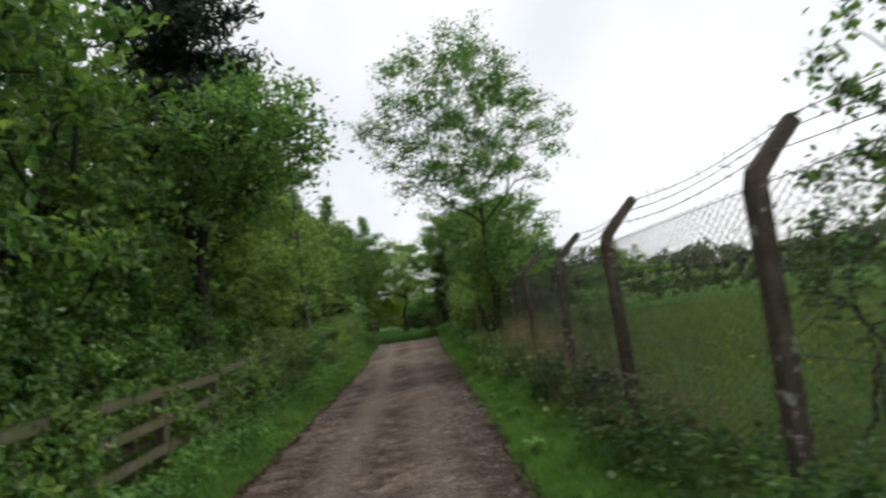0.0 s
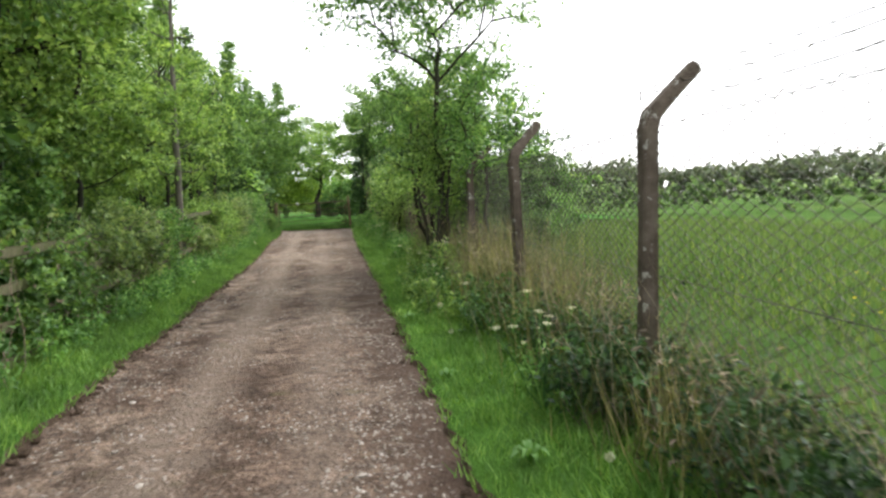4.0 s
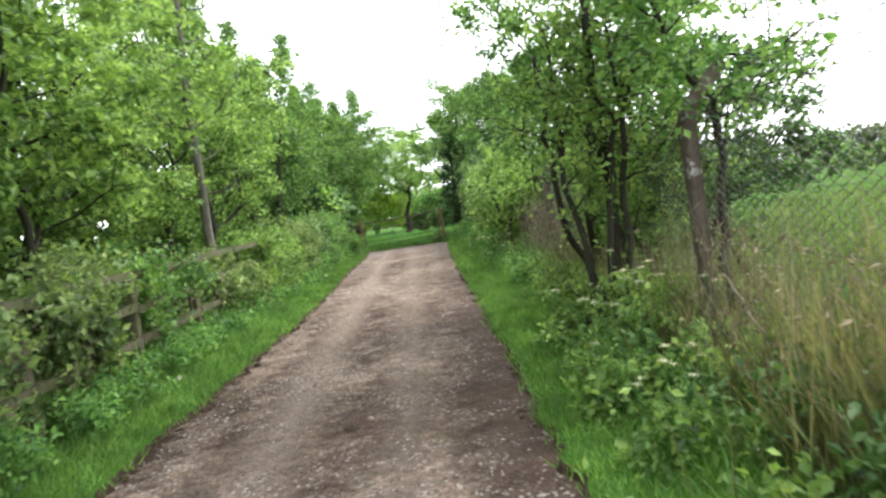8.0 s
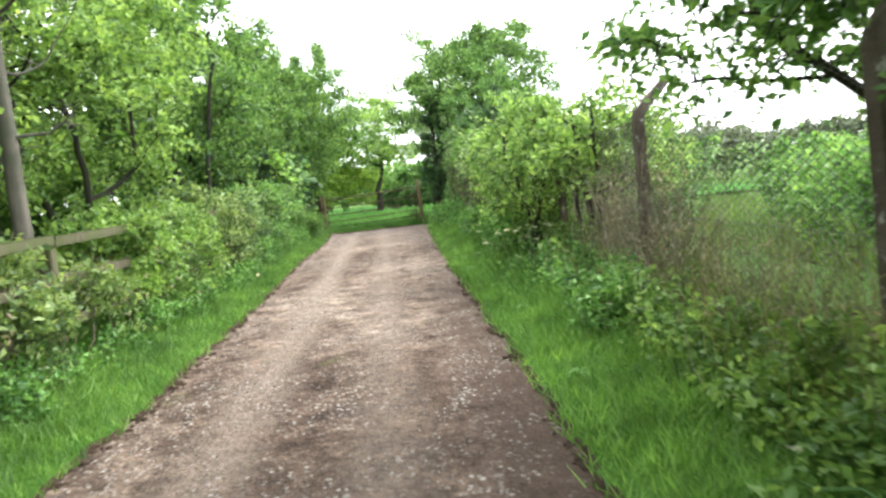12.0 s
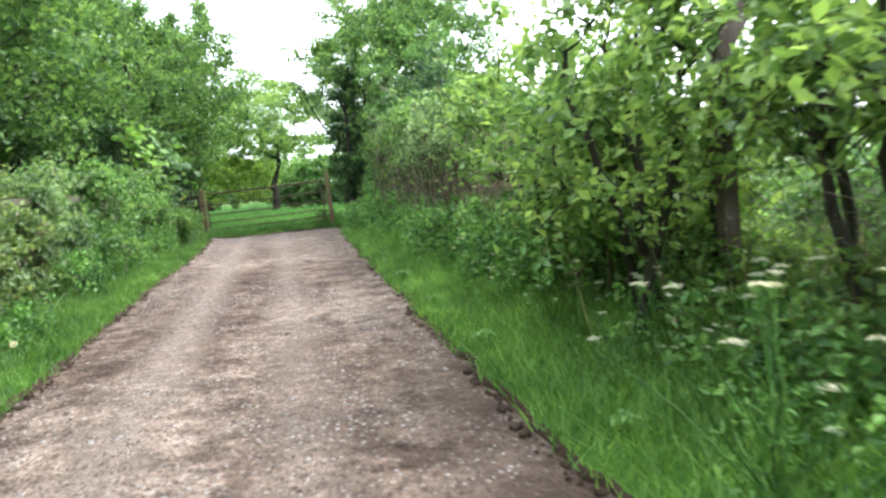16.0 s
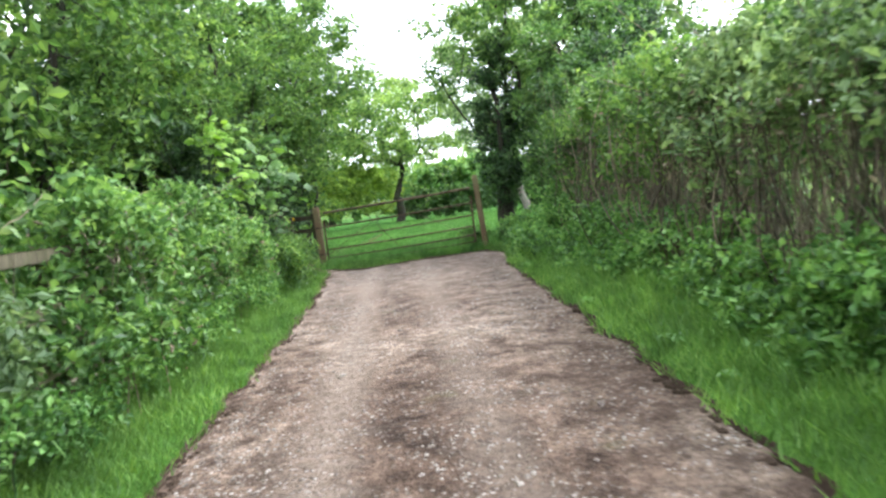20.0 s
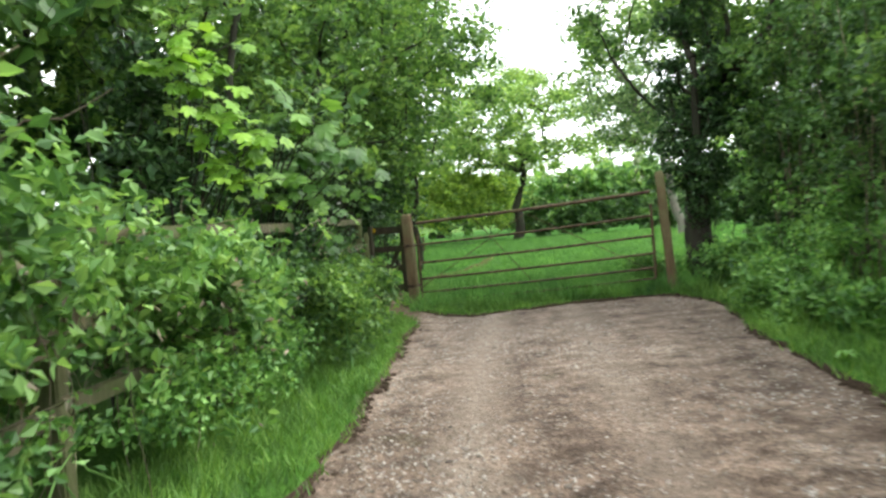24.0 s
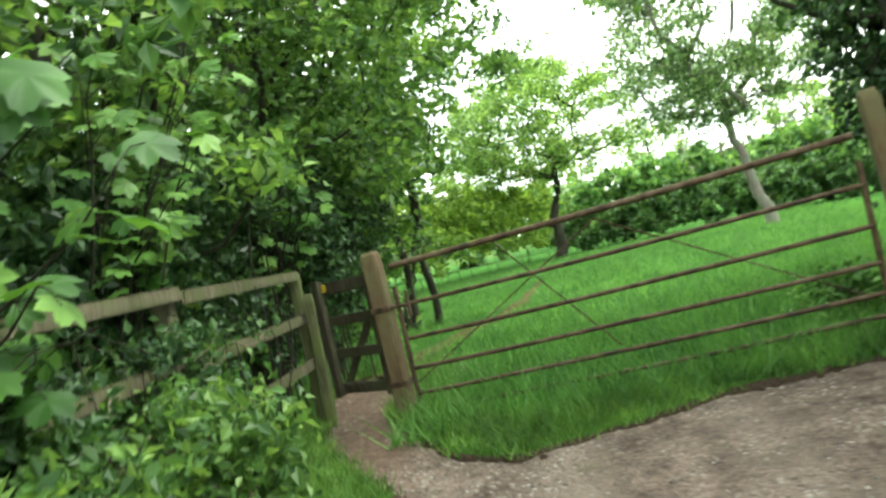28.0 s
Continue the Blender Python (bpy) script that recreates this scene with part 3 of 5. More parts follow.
def make_verge():
    p = EDGE
    t = np.gradient(p, axis=0)
    kern = np.ones(9) / 9
    t = np.stack([np.convolve(np.pad(t[:, k], 4, mode="edge"), kern, "valid") for k in (0, 1)], 1)
    t /= np.linalg.norm(t, axis=1, keepdims=True)
    nor = np.stack([-t[:, 1], t[:, 0]], 1)
    rag = np.array([0.07 * noise.noise((a * 1.1, b * 1.1, 5)) + 0.06 * noise.noise((a * 4.5, b * 4.5, 9)) + 0.03 * noise.noise((a * 14, b * 14, 2)) for a, b in p])
    ds = [0.0, 0.012, 0.03, 0.07, 0.16, 0.35, 0.7, 1.2, 1.9, 3.0]
    rows = []
    for k, d in enumerate(ds):
        far = np.minimum(d, np.where(p[:, 1] > 38.3, np.where(p[:, 0] > -2.2, 0.8, 0.35), 9))
        q = p + nor * (rag + far)[:, None]
        z = ground_z(q[:, 0], q[:, 1], d)
        z = z + np.array([0.018 * noise.noise((a * 3, b * 3, 1)) for a, b in q]) * (d > 0.02)
        if k == 0:
            z = np.full(len(q), -0.02)
        elif k == 1:
            z = z - 0.016
        elif k == len(ds) - 1:
            z = np.where(q[:, 0] > 0, z, -0.08)
        rows.append(np.c_[q, z])
    v = np.concatenate(rows)
    n = len(p)
    i, j = np.meshgrid(np.arange(len(ds) - 1), np.arange(n - 1), indexing="ij")
    k = (i * n + j).ravel()
    f = np.stack([k, k + n, k + n + 1, k + 1], 1)
    slots = np.where(i.ravel() < 2, 1, np.where((i.ravel() >= 6) & (p[j.ravel(), 0] > 0), 2, 0))
    return tagged(solid("verge", v, f, [TURF, SOIL, FIELD], slots, True), "raised grass verge with a ragged dark soil edge", "verge", kind="structure")


make_verge()


def make_meadow():
    """Ground behind the gate and beside the lane's head."""
    xs, ys = np.linspace(-14, 16, 61), np.linspace(39.62, 90, 103)
    X, Y = np.meshgrid(xs, ys)
    Z = np.array([[0.045 + 0.03 * noise.noise((a * 0.6, b * 0.6, 7)) for a in xs] for b in ys])
    low = (X < -2.4) & (X > -4.0) & (Y < 42.6)
    Z[low | ((X < -2.0) & (Y < 40.0))] = -0.05
    i, j = np.meshgrid(np.arange(len(ys) - 1), np.arange(len(xs) - 1), indexing="ij")
    k, w = (i * len(xs) + j).ravel(), len(xs)
    f = np.stack([k, k + 1, k + w + 1, k + w], 1)
    return tagged(solid("meadow", np.stack([X, Y, Z], -1).reshape(-1, 3), f, MEADOW, None, True), "lush green meadow behind the field gate", "meadow", kind="structure")


make_meadow()


def make_grass():
    rng = np.random.default_rng(11)
    p = EDGE
    t = np.gradient(p, axis=0)
    t /= np.linalg.norm(t, axis=1, keepdims=True)
    nor = np.stack([-t[:, 1], t[:, 0]], 1)
    keep = np.where(p[:, 1] > -3)[0]
    left = keep[(p[keep, 0] < -1) & (p[keep, 1] < 38.3)]
    right = keep[(p[keep, 0] > 0.3) & (p[keep, 1] < 38.3)]
    head = keep[p[keep, 1] >= 38.3]
    for nm, idx, count, wide, tall, words in (("verge_grass", left, 74000, 0.95, 0.115, "short bright green grass on the verge"), ("verge_grass", right, 100000, 1.3, 0.15, "long bright green grass on the verge"), ("verge_grass", head, 16000, 0.5, 0.12, "tufted grass along the head of the lane")):
        i = rng.choice(idx, count)
        d = rng.random(count) ** 0.85 * wide
        rag = np.array([0.07 * noise.noise((a * 1.1, b * 1.1, 5)) + 0.06 * noise.noise((a * 4.5, b * 4.5, 9)) for a, b in p[i]])
        q = p[i] + nor[i] * (d + rag - 0.03 * rng.random(count))[:, None] + rng.normal(size=(count, 2)) * 0.02
        h = tall * rng.uniform(0.45, 1.2, count) * (0.75 + 0.9 * d / wide) * np.where(q[:, 0] > 0, np.interp(q[:, 1], [10, 20, 30], [0.62, 0.95, 1.25]), 1.0)
        tagged(blades(nm, q, ground_z(q[:, 0], q[:, 1], d) - 0.012, h, 0.011, rng, GRASS if wide > 1 else SHORT_BLADE, 0.5), words, "grass", kind="stuff")
    n = 70000
    q = np.c_[rng.uniform(-6, 7, n), 39.2 + 22 * rng.random(n) ** 1.5]
    ok = ~((q[:, 0] < -2.4) & (q[:, 0] > -3.6) & (q[:, 1] < 42.6)) & (q[:, 1] > 39.3)
    ok &= ~((q[:, 1] > 42) & (q[:, 1] < 52) & (np.abs(q[:, 0] - np.interp(q[:, 1], [42.3, 44, 47, 52], [-3.2, -2.7, -1.9, -1.6])) < 0.24))
    q = q[ok]
    tagged(blades("meadow_grass", q, np.full(len(q), 0.03), rng.uniform(0.08, 0.24, len(q)) * np.where(q[:, 1] < 42, 1.5, 1.0), 0.014, rng, MEADOW_BLADE, 0.45), "tall fresh meadow grass behind the gate", "grass", kind="stuff")
    n = 52000
    q = np.c_[1.9 + 16 * rng.random(n) ** 1.6, rng.uniform(-2, 36, n)]
    tagged(blades("field_grass", q, np.full(len(q), -0.07), rng.uniform(0.15, 0.5, len(q)), 0.022, rng, FIELD_BLADE, 0.3), "long green grass in the field", "grass", kind="stuff")


make_grass()


def worn_trail():
    """Bare trodden strip that leads from the wicket out over the meadow."""
    y = np.linspace(42.3, 52, 40)
    x = np.interp(y, [42.3, 44, 47, 52], [-3.2, -2.7, -1.9, -1.6])
    w = np.interp(y, [42.3, 46, 52], [0.26, 0.2, 0.05]) * (1 + 0.3 * np.sin(y * 3.1))
    z = np.array([0.062 + 0.03 * noise.noise((p * 0.6, q * 0.6, 7)) for p, q in zip(x, y)])
    v = np.concatenate([np.c_[x - w, y, z - 0.02], np.c_[x, y, z + 0.006], np.c_[x + w, y, z - 0.02]])
    i, j = np.meshgrid(np.arange(2), np.arange(39), indexing="ij")
    q = (i * 40 + j).ravel()
    return tagged(solid("trail", v, np.stack([q, q + 40, q + 41, q + 1], 1), TRAIL, None, True), "bare trodden trail across the meadow", "trail", kind="structure")


worn_trail()


# ---- post-and-rail fence on the left ----
def rough_box(sx, sy, sz, bev, rng, top=0.0):
    bm = bmesh.new()
    bmesh.ops.create_cube(bm, size=1.0)
    bmesh.ops.scale(bm, vec=(sx, sy, sz), verts=bm.verts)
    bmesh.ops.translate(bm, vec=(0, 0, sz / 2), verts=bm.verts)
    if top:
        for v in bm.verts:
            if v.co.z > sz * 0.9 and v.co.x > 0:
                v.co.z -= top
    bmesh.ops.bevel(bm, geom=list(bm.edges), offset=bev, segments=2, affect="EDGES")
    for v in bm.verts:
        v.co += Vector((rng.normal(), rng.normal(), 0)) * 0.003
    return bm


def rail_fence():
    rng = np.random.default_rng(5)
    root = thing("post_and_rail_fence", -2.3, -6, 0, "weathered grey wooden post and rail fence half buried in brambles", "fence")
    bm = rough_box(0.11, 0.075, 1.0, 0.01, rng, 0.02)
    post0 = part("post", bm, WOOD, root)
    bm = rough_box(0.034, 1.0, 0.082, 0.007, rng)
    rail0 = part("rail", bm, WOOD, root)
    ys = np.arange(-6, 40.0, 1.85)
    first = True
    for a, b in zip(ys, np.r_[ys[1:], 40.56]):
        xa, xb, ta, tb = RAIL_X(a), RAIL_X(b), RAIL_TOP(a), RAIL_TOP(b)
        ob = post0 if first else new("post", post0.data)
        ob.parent = root
        ob.matrix_local = pose(xa + 2.3, a + 6, -0.02, rng.normal() * 1.2, rng.normal() * 1.2, 0) @ Matrix.Diagonal((1, 1, ta + 0.06, 1))
        for k, z in enumerate((1.0, 0.72, 0.44, 0.16)):
            if k == 3 and a > 14:
                continue
            za, zb = ta * z - 0.05 + rng.normal() * 0.012, tb * z - 0.05 + rng.normal() * 0.012
            ob = rail0 if first and k == 0 else new("rail", rail0.data)
            ob.parent = root
            side = 0.07 if k != 1 else 0.066
            turn = math.degrees(math.atan2(-(xb - xa), b - a))
            ob.matrix_local = pose((xa + xb) / 2 + 2.3 + side, (a + b) / 2 + 6, (za + zb) / 2, math.degrees(math.atan2(zb - za, b - a)), 0, turn) @ Matrix.Diagonal((1, b - a - 0.012, 1, 1))
        first = False


rail_fence()


# ---- cranked concrete posts with chain-link and barbed wire on the right ----
LEANS = {5.9: -2.0, 8.4: -1.6, 11.15: -2.6}
POST_Y = [-2.4, 0.6, 3.5, 5.9, 8.4, 11.15, 13.8, 16.8, 19.73, 22.6]


def cranked_post(bm_seed):
    rng = np.random.default_rng(bm_seed)
    spine = [(0, 0, -0.15), (0, 0, 0.5), (0, 0, 1.1), (0, 0, 1.58), (0.02, 0.01, 1.65), (0.12, 0.03, 1.75), (0.28, 0.08, 1.90)]
    bm = bmesh.new()
    rings = []
    for k, (x, y, z) in enumerate(spine):
        w = 0.039 if k < 5 else 0.034
        tilt = 0 if k < 4 else (0.4 if k == 4 else 0.78)
        ring = []
        for cx, cy in ((-w, -w), (-w * 0.6, -w * 1.12), (w * 0.6, -w * 1.12), (w, -w), (w, w), (w * 0.6, w * 1.1), (-w * 0.6, w * 1.1), (-w, w)):
            ring.append(bm.verts.new((x + cx * math.cos(tilt) + rng.normal() * 0.003, y + cy + rng.normal() * 0.003, z - cx * math.sin(tilt))))
        rings.append(ring)
    tip = bm.verts.new((0.30, 0.085, 1.92))
    for a, b in zip(rings, rings[1:]):
        for i in range(8):
            bm.faces.new((a[i], a[(i + 1) % 8], b[(i + 1) % 8], b[i]))
    for i in range(8):
        bm.faces.new((rings[-1][i], rings[-1][(i + 1) % 8], tip))
    for f in bm.faces:
        f.smooth = False
    return bm


def wire_fence():
    rng = np.random.default_rng(8)
    root = thing("chain_link_fence", 1.5, -2.6, 0, "chain-link fence on cranked concrete posts topped with barbed wire", "fence")
    post0 = part("post", cranked_post(3), CONCRETE, root, "cranked mossy concrete post")
    for k, y in enumerate(POST_Y):
        ob = post0 if k == 0 else new("post", post0.data)
        ob.parent = root
        ob.matrix_local = pose(WIRE_X(y) - 1.5, y + 2.6, 0, rng.normal() * 1.0, rng.normal() * 1.2 + LEANS.get(y, 0), rng.normal() * 4)
        if k:
            tagged(ob, "cranked mossy concrete post")
    # diamonds: zigzag wires side by side, one panel for each bay
    pitch, top = 0.052, 1.62
    for a, b in zip(POST_Y, POST_Y[1:]):
        w = Tubes(3)
        n = int((b - a) / pitch)
        zs = np.arange(0.06, top, pitch / 2)
        for i in range(n):
            y = a + (i + 0.5) * (b - a) / n
            zig = y + np.where((np.arange(len(zs)) % 2) == 0, -0.5, 0.5) * (b - a) / n * (1 if i % 2 == 0 else -1)
            sag = 0.035 * np.sin((zig - a) / (b - a) * np.pi) * np.sin(zs / top * np.pi)
            x = WIRE_X(zig) + 0.075 + sag + 0.002 * (i % 2)
            w.add(np.stack([x - 1.5, zig + 2.6, zs], 1), np.full(len(zs), 0.0037))
        w.done("wire_mesh", WIRE, root)
    for h, s in ((0.35, 0.12), (0.65, 0.2), (0.92, 0.29)):
        w = Tubes(4)
        for a, b in zip(POST_Y, POST_Y[1:]):
            q = np.linspace(0, 1, 26)
            y = a + (b - a) * q
            z = 1.63 + 0.30 * h - 0.05 * np.sin(q * np.pi)
            w.add(np.stack([WIRE_X(y) + s - 1.5, y + 2.68, z], 1), np.full(26, 0.0027))
            for yy, zz in zip(y[::2], z[::2]):
                c = np.array([WIRE_X(yy) + s - 1.5, yy + 2.68, zz])
                v = rng.normal(size=3) * 0.016
                w.add([c - v, c + v], [0.003, 0.003])
        w.done("barbed_wire", WIRE, root)
    for z in (0.1, 0.85, 1.6):
        w = Tubes(4)
        y = np.linspace(POST_Y[0], POST_Y[-1], 120)
        w.add(np.stack([WIRE_X(y) + 0.08 - 1.5, y + 2.6, np.full(120, z)], 1), np.full(120, 0.0024))
        w.done("line_wire", WIRE, root)


wire_fence()


# ---- gates at the head of the lane ----
GL, GR = Vector((-2.42, 40.15, 0)), Vector((1.04, 39.54, 0))
GTURN = math.degrees(math.atan2(GR.y - GL.y, GR.x - GL.x))


def field_gate():
    root = thing("field_gate", GL.x, GL.y, 0, "closed rusty brown tubular steel field gate with six bars", "gate")
    root.rotation_euler = (0, 0, radians(GTURN))
    span = (GR - GL).length - 0.16
    x0 = 0.11
    heights = (1.19, 0.88, 0.62, 0.39, 0.2, 0.06)
    for k, z in enumerate(heights):
        w = Tubes(8)
        r = 0.023 if k == 0 else 0.0165
        sag = [(x0 + q * (span - x0 - 0.03), 0.012 * math.sin(q * 9 + k), z + 0.15 * q - 0.012 * math.sin(q * math.pi)) for q in np.linspace(0, 1, 12)]
        w.add(sag, np.full(12, r))
        w.done("bar", RUST, root, "thick top bar" if k == 0 else "")
    for x, dz in ((x0, -0.18), (span - 0.03, -0.03)):
        w = Tubes(8)
        w.add([(x, 0, 0.24 + dz), (x, 0, 0.7 + dz), (x, 0, 1.21 + dz)], [0.02, 0.02, 0.02])
        w.done("upright", RUST, root)
    for xa, za, xb, zb in ((x0 + 0.02, 0.28, span * 0.5, 1.2), (span * 0.5, 1.2, span - 0.05, 0.3), (span * 0.28, 1.2, span * 0.5, 0.3)):
        w = Tubes(6)
        w.add([(xa, 0.014, za), ((xa + xb) / 2, 0.014, (za + zb) / 2), (xb, 0.014, zb)], [0.006, 0.006, 0.006])
        w.done("brace", RUST, root, "thin diagonal rod")
    w = Tubes(6)
    w.add([(0.02, -0.03, 0.88), (0.12, -0.03, 0.88), (0.22, -0.03, 0.885)], [0.011, 0.011, 0.011])
    bolt = w.done("latch", RUST, root, "rusty sliding latch")
    w = Tubes(6)
    w.add([(0.205, -0.03, 0.985), (0.205, -0.03, 0.9), (0.205, -0.03, 0.79)], [0.013, 0.013, 0.013])
    w.done("latch_handle", RUST, bolt)


field_gate()


def gate_post(name, x, y, h, w, mat, label, seed, tx=0.0, ty=0.0, turn=0.0, iron=False):
    rng = np.random.default_rng(seed)
    root = thing(name, x, y, 0, label, "gate post")
    root.rotation_euler = (radians(tx), radians(ty), radians(turn))
    bm = bmesh.new()
    rings = []
    for z, s in ((-0.1, 1.1), (0.1, 1.06), (0.5, 1.0), (0.9, 0.99), (h - 0.07, 0.98), (h - 0.025, 0.9), (h, 0.66)):
        ring = []
        for cx, cy in ((-1, -0.8), (-0.8, -1), (0.8, -1), (1, -0.8), (1, 0.8), (0.8, 1), (-0.8, 1), (-1, 0.8)):
            ring.append(bm.verts.new((cx * w / 2 * s + rng.normal() * 0.003, cy * w / 2 * s + rng.normal() * 0.003, z)))
        rings.append(ring)
    for a, b in zip(rings, rings[1:]):
        for i in range(8):
            bm.faces.new((a[i], a[(i + 1) % 8], b[(i + 1) % 8], b[i]))
    bm.faces.new(rings[-1])
    part("shaft", bm, mat, root)
    if iron:
        for z in (0.3, 0.88):
            bm = bmesh.new()
            bmesh.ops.create_cube(bm, size=1.0)
            bmesh.ops.scale(bm, vec=(w * 1.12, w * 1.12, 0.045), verts=bm.verts)
            bmesh.ops.translate(bm, vec=(0, 0, z), verts=bm.verts)
            bmesh.ops.bevel(bm, geom=list(bm.edges), offset=0.004, segments=1, affect="EDGES")
            part("iron_band", bm, RUST, root)
    return root


gate_post("gate_post", GL.x, GL.y, 1.33, 0.135, WOOD_POST, "stout reddish-brown wooden gate post with a domed top", 1, 0, -1.5, GTURN, True)
gate_post("gate_post", GR.x + 0.02, GR.y, 1.6, 0.115, WOOD_POST, "tall weathered wooden gate post by the dark tree", 2, 0, -3, GTURN)
gate_post("wicket_post", -3.29, 40.63, 1.33, 0.09, WOOD_MOSS, "greenish weathered wooden post of the wicket gate", 3, 1.5, 1, 12)
gate_post("wicket_post", -3.17, 40.5, 1.12, 0.075, WOOD_MOSS, "short greenish wooden post beside the wicket gate", 4, 1, 2, 8)


def wicket():
    rng = np.random.default_rng(21)
    root = thing("wicket_gate", -3.14, 40.66, 0, "dark wooden wicket gate closed beside the field gate", "gate")
    root.rotation_euler = (0, 0, radians(-29))
    for z, h in ((1.12, 0.1), (0.84, 0.08), (0.56, 0.08), (0.26, 0.09)):
        bm = rough_box(0.68, 0.035, h, 0.006, rng)
        bmesh.ops.translate(bm, vec=(0.36, 0.05, z - h / 2), verts=bm.verts)
        part("slat", bm, WOOD_DARK, root)
    for x in (0.05, 0.66):
        bm = rough_box(0.07, 0.06, 1.0, 0.006, rng)
        bmesh.ops.translate(bm, vec=(x, 0, 0.2), verts=bm.verts)
        hinge = part("stile", bm, WOOD_DARK, root) if x < 0.1 else part("stile", bm, WOOD_DARK, root) and hinge
    bm = rough_box(0.06, 0.03, 1.08, 0.005, rng)
    bmesh.ops.rotate(bm, cent=(0, 0, 0), matrix=Matrix.Rotation(radians(38), 3, "Y"), verts=bm.verts)
    bmesh.ops.translate(bm, vec=(0.06, 0.09, 0.25), verts=bm.verts)
    part("brace", bm, WOOD_DARK, root)
    bm = bmesh.new()
    bmesh.ops.create_cone(bm, cap_ends=True, segments=20, radius1=0.035, radius2=0.035, depth=0.006)
    bmesh.ops.rotate(bm, cent=(0, 0, 0), matrix=Matrix.Rotation(radians(90), 3, "X"), verts=bm.verts)
    bmesh.ops.translate(bm, vec=(0.1, 0.025, 1.13), verts=bm.verts)
    part("waymark_disc", bm, YELLOW, hinge, "small yellow round waymark")


wicket()


# ---- straw and long grass along the wire fence, crumbled soil along the lane's edges ----
def straw():
    rng = np.random.default_rng(13)
    n = 30000
    y = 1 + 22 * rng.random(n) ** 0.75
    x = WIRE_X(y) + rng.normal(size=n) * 0.2 + 0.1
    thick = np.array([0.5 + 0.75 * noise.noise((0, k * 0.8, 6)) for k in y]) * np.interp(y, [3, 9, 11, 13, 15, 18], [0.25, 0.7, 1.1, 1.0, 0.7, 0.5])
    keep = rng.random(n) < thick
    x, y = x[keep], y[keep]
    tagged(blades("straw", np.c_[x, y], np.full(len(x), 0.03), rng.uniform(0.2, 0.72, len(x)) * np.interp(y, [4, 9, 10, 13, 16], [0.75, 1.15, 1.75, 1.75, 1.5]), 0.008, rng, STRAW, 0.22), "dry straw-coloured grass standing in the wire fence", "grass", kind="stuff")


straw()


def clods():
    rng = np.random.default_rng(14)
    bm = bmesh.new()
    bmesh.ops.create_icosphere(bm, subdivisions=1, radius=1.0)
    bv = np.array([v.co for v in bm.verts])
    bf = np.array([[v.index for v in f.verts] for f in bm.faces])
    bm.free()
    k = rng.choice(np.where((EDGE[:, 1] > 1) & (EDGE[:, 1] < 39.4))[0], 2200)
    q = EDGE[k]
    rag = np.array([0.07 * noise.noise((a * 1.1, b * 1.1, 5)) + 0.06 * noise.noise((a * 4.5, b * 4.5, 9)) for a, b in q])
    out = np.where(q[:, 0] < -0.4, -1.0, 1.0)
    x = q[:, 0] + out * (rag - 0.015 - 0.05 * rng.random(len(q)) ** 2)
    y = q[:, 1] + rng.normal(size=len(q)) * 0.03
    keep = np.array([noise.noise((a * 0.5, b * 1.4, 15)) for a, b in zip(x, y)]) > -0.12
    x, y = x[keep], y[keep]
    n = len(x)
    s = 0.008 + 0.022 * rng.random(n) ** 2
    sc = np.stack([s * rng.uniform(0.8, 1.5, n), s * rng.uniform(0.8, 1.6, n), s * rng.uniform(0.5, 0.9, n)], 1)
    v = (bv[None] * sc[:, None] * rng.uniform(0.8, 1.2, (n, len(bv), 1)) + np.stack([x, y, s * 0.2], 1)[:, None]).reshape(-1, 3)
    f = (bf[None] + (np.arange(n) * len(bv))[:, None, None]).reshape(-1, 3)
    tagged(solid("soil_crumbs", v, f, SOIL), "dark crumbled soil along the cut edge of the verge", "soil", kind="stuff")


clods()


def buttercups():
    rng = np.random.default_rng(15)
    n = 420
    q = np.c_[rng.normal(8.5, 2.2, n), rng.uniform(6, 13, n)]
    q = q[q[:, 0] > 2.6]
    c = np.c_[q, rng.uniform(0.2, 0.45, len(q))]
    tagged(foliage("buttercups", c, 0.032, rng, YELLOW_PETAL, None, "", 0.9, 0.9), "scattered yellow buttercups in the field grass", "wildflower", kind="stuff")


YELLOW_PETAL = leafy("buttercup_petal", (0.45, 0.36, 0.02), (0.6, 0.5, 0.03), (0.7, 0.6, 0.05), 0.3, 0.5)
buttercups()


